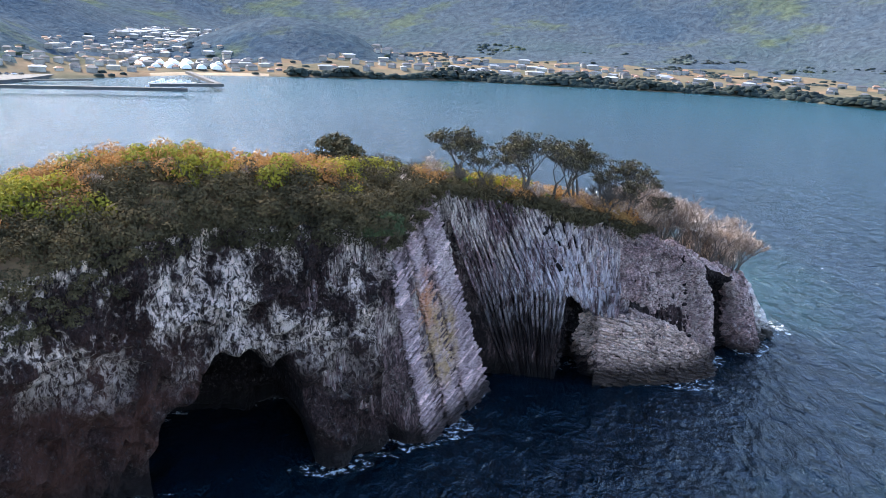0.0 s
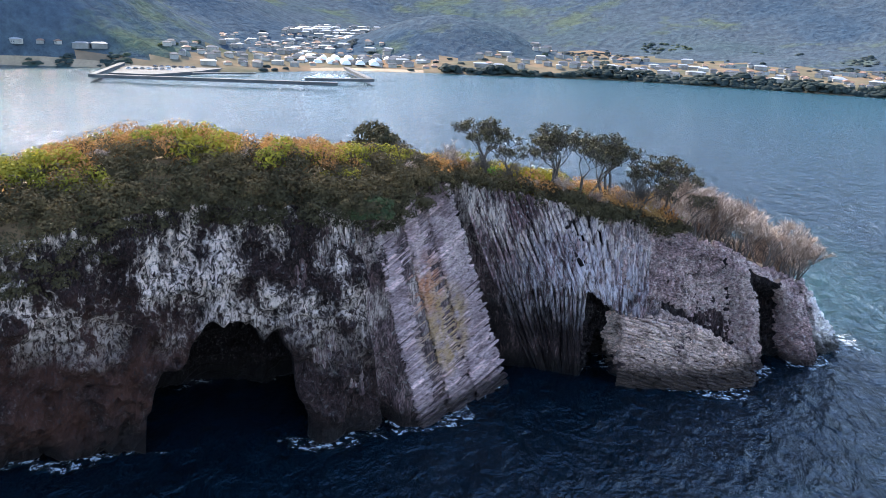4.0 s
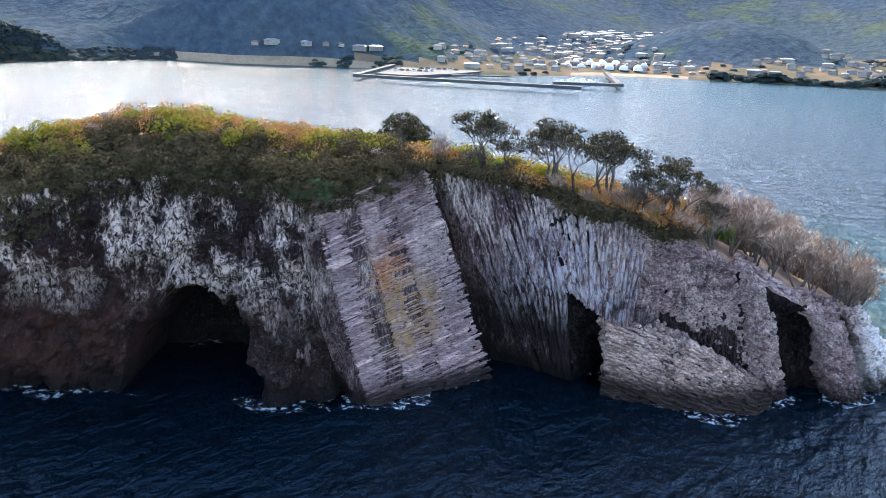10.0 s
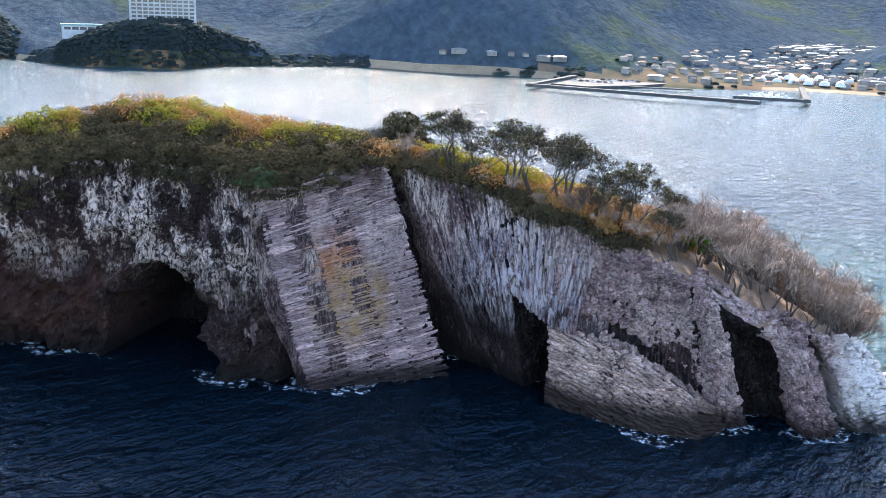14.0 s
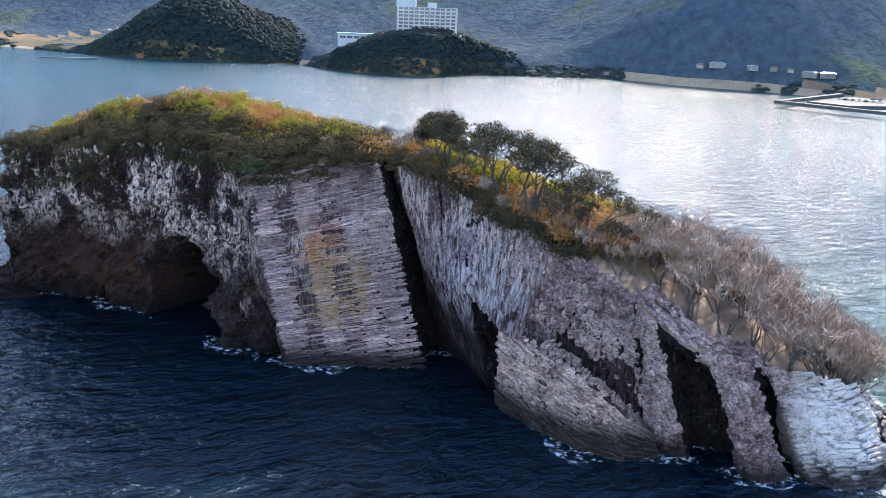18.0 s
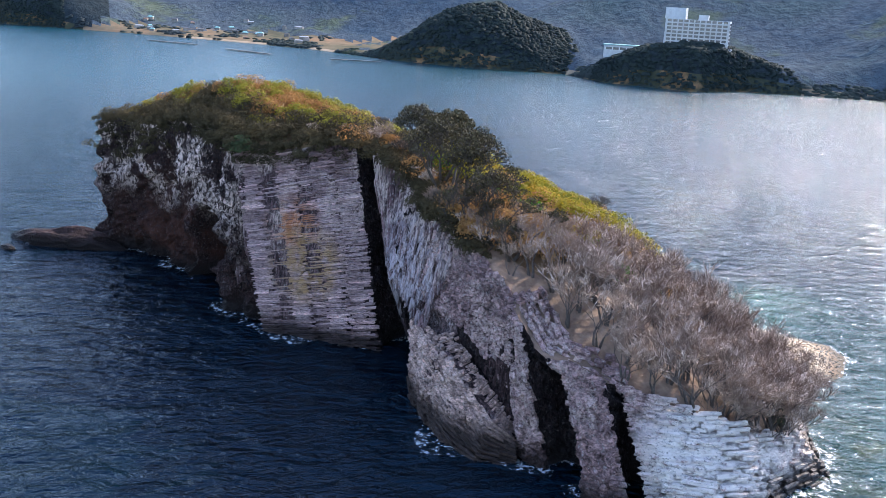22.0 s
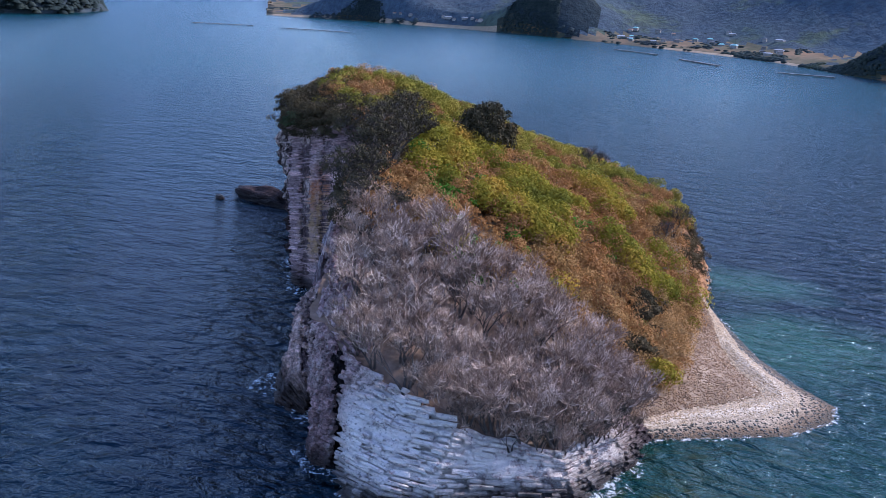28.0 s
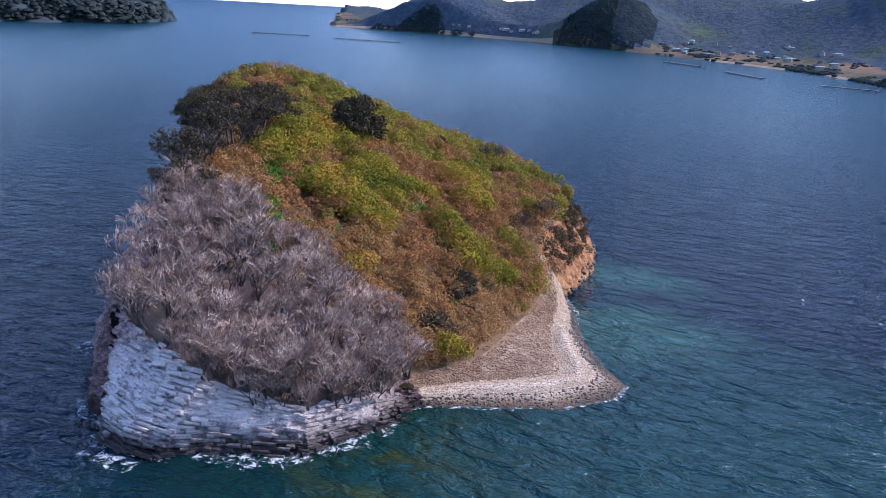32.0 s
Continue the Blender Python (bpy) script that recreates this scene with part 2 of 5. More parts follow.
TWIG = twig_material()
DARKBARK = simple_material("dark_bark", [(0.035, 0.028, 0.022), (0.085, 0.068, 0.055)], 1.5, bumpy=0.3, dist=0.05)
LEAF_DARK = leaf_material("dark_evergreen_leaves", [(0.024, 0.022, 0.013), (0.048, 0.041, 0.022), (0.085, 0.068, 0.037)], 0.3, 0.12)
LEAF_BAMBOO = leaf_material("yellow_green_dwarf_bamboo", [(0.12, 0.12, 0.018), (0.20, 0.175, 0.026), (0.25, 0.18, 0.034)], 0.08)
LEAF_SLOPE = leaf_material("yellow_green_slope_bamboo", [(0.10, 0.105, 0.013), (0.22, 0.185, 0.02), (0.36, 0.205, 0.033)], 0.1)
LEAF_BROWN = leaf_material("brown_winter_scrub", [(0.16, 0.085, 0.038), (0.30, 0.145, 0.052), (0.24, 0.15, 0.055)], 0.12)
LEAF_OLIVE = leaf_material("olive_scrub", [(0.034, 0.027, 0.016), (0.062, 0.049, 0.026), (0.10, 0.073, 0.038)], 0.15, 0.25)
LEAF_GREEN = leaf_material("fresh_green_weeds", [(0.05, 0.14, 0.015), (0.085, 0.21, 0.025)], 0.3)
LEAF_BUSH = leaf_material("green_bush_leaves", [(0.03, 0.043, 0.022), (0.05, 0.066, 0.031), (0.08, 0.09, 0.042)], 0.4, 0.25)
GRASS_DRY = leaf_material("dry_tan_grass", [(0.26, 0.14, 0.05), (0.36, 0.21, 0.085), (0.20, 0.13, 0.06)], 0.2)


def beach_material():
    """Pebbles: dark and wet at the water's edge, a pale berm, browner stones inland."""
    m, nt, b = shader("pebble_beach", 0.85, 0.25)
    g, pos, xyz = place(nt)
    wave = noise_tex(nt, pos, 0.12, 3)
    h = calc(nt, "ADD", xyz["Z"], calc(nt, "MULTIPLY", calc(nt, "SUBTRACT", wave, 0.5), 0.8))
    col = ramp(nt, step(nt, h, -0.2, 1.6), [(0.0, (0.03, 0.026, 0.018)), (0.16, (0.06, 0.042, 0.026)), (0.32, (0.16, 0.105, 0.062)), (0.5, (0.34, 0.26, 0.18)), (0.6, (0.29, 0.22, 0.15)),
                                          (0.72, (0.44, 0.36, 0.27)), (0.85, (0.37, 0.29, 0.21)), (1.0, (0.30, 0.22, 0.15))])
    peb = nt.nodes.new("ShaderNodeTexVoronoi")
    peb.inputs["Scale"].default_value = 3.2
    nt.links.new(pos, peb.inputs["Vector"])
    col = blend(nt, 0.55, col, ramp(nt, peb.outputs["Color"], [(0.2, (0.5, 0.5, 0.5)), (0.6, (1.05, 1.05, 1.05)), (0.9, (1.5, 1.48, 1.45))]), "MULTIPLY")
    nt.links.new(col, b.inputs["Base Color"])
    bump(nt, b, peb.outputs["Distance"], 0.8, -0.12)
    return m


BEACH = beach_material()
BEACH_FLAT = simple_material("brown_cobbles", [(0.10, 0.06, 0.034), (0.19, 0.122, 0.074), (0.31, 0.225, 0.155)], 0.35, bumpy=0.7, dist=0.15)
PEBBLE = simple_material("beach_stones", [(0.25, 0.168, 0.10), (0.41, 0.30, 0.19), (0.55, 0.42, 0.29)], 0.6, bumpy=0.2, dist=0.03, vary="island")
COBBLE = simple_material("brown_loose_cobbles", [(0.11, 0.062, 0.033), (0.195, 0.117, 0.065), (0.30, 0.205, 0.127)], 0.5, bumpy=0.2, dist=0.03, vary="island")
WETSTONE = simple_material("wet_dark_stones", [(0.02, 0.02, 0.016), (0.06, 0.055, 0.04)], 1.2, 0.45, vary="island")
# Forest floor and far crowns: distance haze mixed into the base colours as blue.
FOREST = simple_material("haze_blue_forest_floor", [(0.028, 0.042, 0.054), (0.042, 0.053, 0.06), (0.048, 0.062, 0.044)], 0.005, bumpy=0.5, dist=2.0, spec=0.0)
LEAF_FAR = leaf_material("haze_blue_woodland", [(0.04, 0.058, 0.068), (0.055, 0.068, 0.072), (0.048, 0.068, 0.062), (0.10, 0.12, 0.045)], 0.005, 0.5, 0.1)


def hill_material(name, woods, stands, share):
    """Far wooded hillsides: dark woods with yellow bamboo stands and fine crown relief."""
    m, nt, b = shader(name, 0.95, 0.0)
    g, pos, xyz = place(nt)
    col = ramp(nt, noise_tex(nt, pos, 0.005, 5, 0.6), [(0.3 + 0.2 * i, c) for i, c in enumerate(woods)])
    stand = calc(nt, "MULTIPLY", step(nt, noise_tex(nt, pos, 0.009, 5, 0.65), 0.54, 0.64), share)
    col = blend(nt, stand, col, stands)
    crowns = noise_tex(nt, pos, 0.11, 4, 0.65)
    col = blend(nt, 0.6, col, ramp(nt, crowns, [(0.3, (0.45, 0.45, 0.5)), (0.7, (1.4, 1.4, 1.35))]), "MULTIPLY")
    nt.links.new(col, b.inputs["Base Color"])
    bump(nt, b, crowns, 0.8, 5.0)
    return m


# Hill woods are tinted blue: distance haze put into the base colour.
HILLWOOD = hill_material("haze_blue_hillside", [(0.034, 0.056, 0.08), (0.055, 0.071, 0.086), (0.045, 0.066, 0.073)], (0.085, 0.10, 0.038), 0.45)
# Colour of the added sky-blocking range: haze put in as blue.
HAZE = simple_material("added_range_haze", [(0.07, 0.105, 0.16), (0.10, 0.14, 0.19)], 0.0006, bumpy=0, spec=0.0)
# Capes carry the same haze blue in darker woods.
CAPEWOOD = hill_material("haze_blue_cape", [(0.014, 0.022, 0.028), (0.024, 0.032, 0.036), (0.02, 0.029, 0.032)], (0.05, 0.048, 0.028), 0.5)
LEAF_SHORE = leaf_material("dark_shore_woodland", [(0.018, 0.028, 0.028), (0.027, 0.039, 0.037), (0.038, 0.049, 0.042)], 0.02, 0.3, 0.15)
BLUFF = simple_material("wooded_orange_bluff", [(0.03, 0.036, 0.026), (0.05, 0.05, 0.032), (0.26, 0.14, 0.07)], 0.045, bumpy=0.6, dist=1.0, spec=0.0)
FIELD = simple_material("fields_and_gardens", [(0.06, 0.065, 0.045), (0.12, 0.10, 0.07), (0.20, 0.125, 0.08)], 0.012, bumpy=0.2, dist=0.3, spec=0.0)
SAND = simple_material("shore_sand", [(0.2, 0.14, 0.085), (0.3, 0.22, 0.14)], 0.05, bumpy=0.2, dist=0.1)
CONCRETE = simple_material("harbour_concrete", [(0.045, 0.045, 0.047), (0.085, 0.083, 0.082)], 0.15, 0.85)
DARKQUAY = simple_material("tide_stained_quay", [(0.035, 0.035, 0.035), (0.075, 0.07, 0.065)], 0.2, 0.8)
PLASTER = simple_material("house_plaster", [(0.13, 0.115, 0.1), (0.32, 0.3, 0.27)], 0.06, 0.8, 0, vary="object")
TILE_GREY = simple_material("grey_roof_tile", [(0.045, 0.048, 0.055), (0.105, 0.108, 0.12)], 0.05, 0.7, 0.3, 0.1, spec=0.15, vary="object")
TILE_WHITE = simple_material("pale_metal_roof", [(0.14, 0.145, 0.155), (0.29, 0.295, 0.31)], 0.05, 0.4, 0, vary="object")
TILE_RED = simple_material("brown_roof_tile", [(0.16, 0.08, 0.05), (0.26, 0.14, 0.09)], 0.05, 0.6, 0.3, 0.1, vary="object")
TEAL = simple_material("teal_metal_roof", [(0.10, 0.26, 0.26), (0.15, 0.32, 0.32)], 0.05, 0.5, 0)
WHITEWALL = simple_material("white_building_wall", [(0.34, 0.345, 0.355), (0.46, 0.465, 0.47)], 0.05, 0.8, 0)
BOATPAINT = simple_material("white_boat_paint", [(0.55, 0.56, 0.57), (0.7, 0.7, 0.7)], 0.3, 0.4, 0)


def glass_dark():
    m, nt, b = shader("dark_window_glass", 0.12, 0.6)
    g, pos, xyz = place(nt)
    nt.links.new(ramp(nt, noise_tex(nt, pos, 0.3, 2), [(0.3, (0.03, 0.035, 0.045)), (0.7, (0.08, 0.09, 0.10))]), b.inputs["Base Color"])
    return m


GLASS = glass_dark()


def water_material():
    m, nt, b = shader("sea_water", 0.15, 0.15)
    g, pos, xyz = place(nt)
    b.inputs["IOR"].default_value = 1.33
    b.inputs["Specular Tint"].default_value = (0.34, 0.66, 1.0, 1)
    deep = ramp(nt, noise_tex(nt, pos, 0.006, 3), [(0.35, (0.0005, 0.005, 0.0095)), (0.65, (0.0008, 0.0072, 0.0135))])
    # the bay shoals and turns greener away from the island
    bay = calc(nt, "SUBTRACT", 1.0, near(nt, pos, (20, 140, 0), 110.0, 420.0))
    deep = blend(nt, bay, deep, (0.004, 0.036, 0.048))
    # pale sand and weed under shallow water round the spit
    wob = calc(nt, "MULTIPLY", calc(nt, "SUBTRACT", noise_tex(nt, pos, 0.05, 4), 0.5), 30.0)

    def shoal(c, r, soft):
        d = nt.nodes.new("ShaderNodeVectorMath")
        d.operation = "DISTANCE"
        nt.links.new(pos, d.inputs[0])
        d.inputs[1].default_value = c
        return calc(nt, "SUBTRACT", 1.0, step(nt, calc(nt, "ADD", d.outputs["Value"], wob), r, r + soft))
    east = calc(nt, "MAXIMUM", shoal((52, 206, 0), 16, 40), shoal((38, 236, 0), 20, 45))
    col = blend(nt, calc(nt, "MULTIPLY", east, 0.85), deep, (0.005, 0.034, 0.027))
    north = calc(nt, "MAXIMUM", shoal((-8, 204, 0), 8, 16), shoal((-40, 195, 0), 5, 12))
    col = blend(nt, calc(nt, "MULTIPLY", north, 0.8), col, (0.02, 0.07, 0.047))
    weed = calc(nt, "MULTIPLY", shoal((56, 191, 0), 4, 14), step(nt, noise_tex(nt, pos, 0.16, 4), 0.45, 0.6))
    col = blend(nt, weed, col, (0.018, 0.03, 0.008))
    nt.links.new(col, b.inputs["Base Color"])
    swell = calc(nt, "MULTIPLY", noise_tex(nt, pos, 0.13, 3, 0.5, (1.0, 0.55, 1.0), 0.5), 3.2)
    waves = calc(nt, "MULTIPLY", noise_tex(nt, pos, 0.4, 4, 0.55, (1.0, 0.5, 1.0), 0.7), 2.4)
    ripple = calc(nt, "MULTIPLY", noise_tex(nt, pos, 1.5, 3, 0.6, (1.0, 0.6, 1.0), 0.4), 0.5)
    h = calc(nt, "ADD", swell, calc(nt, "ADD", waves, ripple))
    # wavelets too fine to stand as relief grow with distance from the island
    out = calc(nt, "SUBTRACT", 1.0, near(nt, pos, (20, 140, 0), 90.0, 420.0))
    nt.links.new(calc(nt, "ADD", 0.08, calc(nt, "MULTIPLY", out, 0.1)), b.inputs["Roughness"])
    nt.links.new(calc(nt, "SUBTRACT", 0.41, calc(nt, "MULTIPLY", out, 0.29)), b.inputs["Specular IOR Level"])
    bump(nt, b, h, 1.0, 0.85)
    return m


WATER = water_material()


def foam_material():
    m, nt, b = shader("sea_foam", 0.7, 0.3)
    g, pos, xyz = place(nt)
    n = noise_tex(nt, pos, 0.8, 9, 0.72, None, 0.6)
    b.inputs["Base Color"].default_value = (0.46, 0.50, 0.52, 1)
    tr = nt.nodes.new("ShaderNodeBsdfTransparent")
    mx = nt.nodes.new("ShaderNodeMixShader")
    nt.links.new(step(nt, n, 0.5, 0.64), mx.inputs[0])
    nt.links.new(tr.outputs[0], mx.inputs[1])
    nt.links.new(b.outputs[0], mx.inputs[2])
    nt.links.new(mx.outputs[0], nt.nodes["Material Output"].inputs["Surface"])
    return m


FOAM = foam_material()


# ---- mesh helpers ----
def mesh_from(name, verts, faces, mat, smooth=False):
    me = bpy.data.meshes.new(name)
    me.from_pydata([tuple(v) for v in verts], [], [tuple(int(i) for i in f) for f in faces])
    me.materials.append(mat)
    if smooth:
        me.polygons.foreach_set("use_smooth", [True] * len(me.polygons))
    me.update()
    return me


def quads_mesh(name, v, mat):
    """Many separate quads from an (n, 4, 3) array."""
    n = len(v)
    me = bpy.data.meshes.new(name)
    me.vertices.add(4 * n)
    me.vertices.foreach_set("co", np.asarray(v, np.float32).ravel())
    me.loops.add(4 * n)
    me.loops.foreach_set("vertex_index", np.arange(4 * n, dtype=np.int32))
    me.polygons.add(n)
    me.polygons.foreach_set("loop_start", np.arange(0, 4 * n, 4, dtype=np.int32))
    me.materials.append(mat)
    me.update(calc_edges=True)
    return me


def part(name, me, parent, label="", m=None):
    ob = new(name, me)
    ob.parent = parent
    if m is not None:
        ob.matrix_basis = m
    if label:
        ob["label"] = label
    return ob


def thing(name, label, category, m=None, group="", kind=""):
    ob = new(name)
    if m is not None:
        ob.matrix_basis = m
    return tagged(ob, label, category, group, kind)


def box_geo(x0, y0, z0, x1, y1, z1):
    v = [(x, y, z) for z in (z0, z1) for x, y in ((x0, y0), (x1, y0), (x1, y1), (x0, y1))]
    return v, [(3, 2, 1, 0), (4, 5, 6, 7), (0, 1, 5, 4), (1, 2, 6, 5), (2, 3, 7, 6), (3, 0, 4, 7)]


def merge(pieces):
    vs, fs = [], []
    for v, f in pieces:
        o = len(vs)
        vs.extend(v)
        fs.extend(tuple(i + o for i in q) for q in f)
    return vs, fs


# ---- the island: foot, mid and rim of the shore, station by station ----
STATIONS = []


def st(kind, foot, mid, rim, gully=None):
    """One station of the shore; gully: a hollow behind the middle point, as a way from it."""
    m, r = np.array(mid, float), np.array(rim, float)
    f = np.array((*foot, -2.5), float)
    if kind == "beach":
        # the foot lies at the water's edge and the pebbles shelve on below it
        f[2] = 0
        f = m + (f - m) * (m[2] + 1.2) / m[2]
    STATIONS.append((kind, f, m, m + np.array(gully, float) if gully else m + 0.3 * (r - m), r))


st("west", (-53, 79), (-47, 80, 13), (-44.5, 81, 27.5))
st("west", (-46, 89), (-40, 87.5, 12), (-38, 88.5, 28.5))
st("west", (-39, 95), (-34.5, 93, 13), (-32, 93, 29.5))
st("west", (-34, 98), (-30, 97, 13), (-27.5, 96.5, 30))
st("west", (-27, 103), (-24.5, 100, 14), (-22, 100.5, 30.7))
st("west", (-20, 107), (-17.5, 104, 16), (-16, 104, 31))
st("west", (-10, 109), (-10, 106.8, 16), (-9, 107, 31))
st("west", (-5, 109), (-5, 107.6, 14), (-4.6, 107.6, 30.8))
st("steep", (1.5, 114.2), (-1.2, 110.6, 15), (-2.4, 109.2, 30.3))
st("slab", (6.3, 114.8), (2.4, 112.2, 15), (-0.8, 109.8, 29.8))
st("slab", (15.3, 132.5), (10.6, 130.6, 15.5), (5.2, 128.7, 31))
st("cleft", (8.5, 139.5), (4, 137, 16), (1.5, 133, 31))
st("steep", (19.5, 140.0), (12.6, 134.0, 16), (6.6, 131.8, 30.6))
st("steep", (23.5, 139.5), (18, 134.4, 16), (12, 134.4, 29))
st("steep", (26.3, 138.3), (26.4, 133.0, 16), (21, 136.5, 27.5))
st("cleft", (27.0, 151), (28.2, 138.6, 9.8), (26.0, 137.4, 26.2))
st("cleft", (30.4, 150), (30.4, 138.2, 9.8), (27.8, 137.8, 25.8))
st("toe", (32.0, 135.6), (32.2, 135.2, 11.4), (30, 138.3, 25.3), (-0.2, 0.6, 0.8))
st("toe", (35.2, 135.8), (35.0, 136.0, 10.8), (35.5, 140.8, 23.8), (-0.4, 2.0, 0.2))
st("toe", (41, 135.9), (39.6, 136.9, 10.8), (38.5, 142, 22.8), (-0.8, 3.0, -0.4))
st("toe", (47.5, 137), (45, 139.4, 8.4), (42, 143.3, 21.6), (-1.8, 4.2, -1.8))
st("toe", (53, 140.3), (50.6, 142.6, 4.4), (45.5, 144.8, 20), (-2.0, 4.4, -1.2))
st("toe", (54.4, 144.4), (52.4, 144.6, 2.4), (46.6, 145.2, 19.4), (-1.8, 1.4, -0.6))
st("cleft", (52.0, 147.0), (49.6, 146.8, 3.5), (47.6, 145.2, 18.6), (-0.8, 0.6, 3.5))
st("east", (54.4, 148.0), (52.0, 145.6, 8.2), (49.4, 145.2, 17.4))
st("east", (55.2, 149.6), (53.6, 146.8, 8.4), (51.4, 145.6, 16.5))
st("cleft", (54.6, 153.0), (53.0, 151.4, 6), (53.0, 146.2, 15.6), (-0.3, 0.6, 4.0))
st("cleft", (57.4, 155.6), (55.2, 153.4, 6.2), (54.8, 146.2, 14.7), (-0.2, 0.4, 4.6))
st("cleft", (60.8, 155.6), (58.2, 153.6, 6.8), (56.4, 147.4, 14.3), (-0.1, 0.2, 4.0))
st("east", (63.8, 152.6), (60.9, 150.8, 7.6), (57.0, 149.2, 14.2))
st("east", (65.0, 153.4), (61.8, 151.8, 7.2), (57.8, 150.6, 14))
st("east", (65.7, 155.3), (62.8, 153.8, 7), (59.6, 153.0, 13.2))
st("cleft", (60.4, 159.0), (58.6, 157.4, 4.4), (60.2, 153.8, 12.9), (0.2, 0.3, 4.2))
st("cleft", (62.0, 161.4), (59.8, 159.6, 4.4), (60.8, 154.5, 12.8), (0.2, 0.2, 4.0))
st("east", (68.3, 157.9), (64.8, 156.6, 6.8), (61.2, 155.2, 12.7))
st("east", (70.9, 160.2), (66.6, 159, 6.4), (61.9, 158, 12.1))
st("east", (71.9, 164.5), (67.5, 164.2, 5.5), (62.6, 164, 10.2))
st("east", (70.2, 169.2), (66.6, 169.3, 4.2), (62.8, 169.8, 7.6))
st("east", (66.5, 172.8), (63.8, 172.3, 3.2), (60.8, 172, 6.2))
st("east", (60.2, 184), (58.4, 182.3, 1.9), (56.2, 180.4, 3.8))
st("east", (48.3, 188.8), (47.4, 187.1, 1.4), (46.4, 184.8, 2.9))
st("beach", (39.5, 189.3), (38, 187.2, 1.2), (37, 185, 2.6), (-0.4, -0.8, 0.1))
st("beach", (35.5, 196.1), (31.2, 193.4, 1.2), (29.5, 188.6, 2.6), (-1.2, -1.6, -0.35))
st("beach", (29.8, 205.6), (25, 200.9, 1.2), (23.5, 190.6, 2.7), (-1.6, -2.2, -0.4))
st("beach", (22.2, 211.4), (19.8, 204.8, 1.2), (18.5, 190.6, 2.9), (-0.8, -3.0, -0.4))
st("beach", (16.4, 211.8), (15.2, 203.4, 1.2), (13.5, 190.2, 2.9), (0, -3.0, -0.35))
st("beach", (10.5, 206.2), (9.6, 199.8, 1.2), (8.5, 189.8, 3), (0.3, -2.4, -0.6))
st("beach", (2, 200.2), (1.0, 195.4, 1.2), (1, 189.4, 3.2), (0, -1.8, -0.2))
st("beach", (-9, 195), (-9.2, 192.6, 1.2), (-8.5, 188, 3.8))
st("orange", (-21.5, 190), (-19, 187, 4), (-16, 183.5, 11))
st("orange", (-42, 188), (-40, 184.5, 6), (-37, 181, 12.5))
st("orange", (-57, 184), (-55, 180, 6), (-53, 176.5, 12.5))
st("back", (-82, 168), (-76, 163, 7), (-71, 159, 14))
st("back", (-92, 146), (-86, 143, 8), (-80, 141, 16))
st("back", (-86, 115), (-79, 115, 10), (-71, 115, 22))
st("back", (-68, 90), (-62, 92, 12), (-56, 94, 26))

rims = np.array([s[4] for s in STATIONS])
KNOLLS = []


def knoll(*xyz):
    KNOLLS.append(xyz)


for k in ((-40, 98, 32.8), (-26, 106, 35.6), (-12, 113, 34.2), (-33, 116, 35.0), (-4, 124, 32.4), (-50, 112, 30), (-22, 128, 31.6), (-9, 140, 28.3),
          (8, 139, 28.2), (-23, 152, 22.6), (-38, 146, 23.2), (-53, 158, 17), (-30, 175, 13.8), (22, 169, 17.8), (6, 176, 14.6), (35, 153, 23.2),
          (20, 150, 25.0), (48, 160, 17.8), (40, 170, 14), (57.5, 161.5, 13.6), (55.5, 169, 10.5), (47, 176, 8.5), (0, 163, 19.5), (20, 183, 6.5), (4, 184, 6.5), (30, 178, 8.6)):
    knoll(*k)
_ctrl = np.vstack([rims, np.array(KNOLLS)])
_dist = np.linalg.norm(_ctrl[:, None, :2] - _ctrl[None, :, :2], axis=2)
_wts = np.linalg.solve(_dist + 0.02 * np.eye(len(_ctrl)), _ctrl[:, 2])


def ground_z(x, y):
    p = np.stack([np.atleast_1d(x), np.atleast_1d(y)], -1).astype(float)
    return np.linalg.norm(p[:, None, :] - _ctrl[None, :, :2], axis=2) @ _wts


def inside(x, y, loop):
    x, y = np.atleast_1d(x), np.atleast_1d(y)
    odd = np.zeros(len(x), bool)
    for (x0, y0), (x1, y1) in zip(loop, np.roll(loop, -1, 0)):
        cut = ((y0 > y) != (y1 > y)) & (x < (x1 - x0) * (y - y0) / (y1 - y0 + 1e-9) + x0)
        odd ^= cut
    return odd


def fract(p, s, octaves=4):
    return noise.fractal(Vector(p) * s, 0.9, 2.0, octaves)


ROUGH = {"west": 2.5, "steep": 0.55, "slab": 0.15, "cleft": 1.2, "toe": 1.2, "east": 1.3, "beach": 0.10, "orange": 1.2, "back": 1.2}
NV, NT = 56, 44
SPINE = (np.array((-32.0, 118.0)), np.array((44.0, 163.0)))


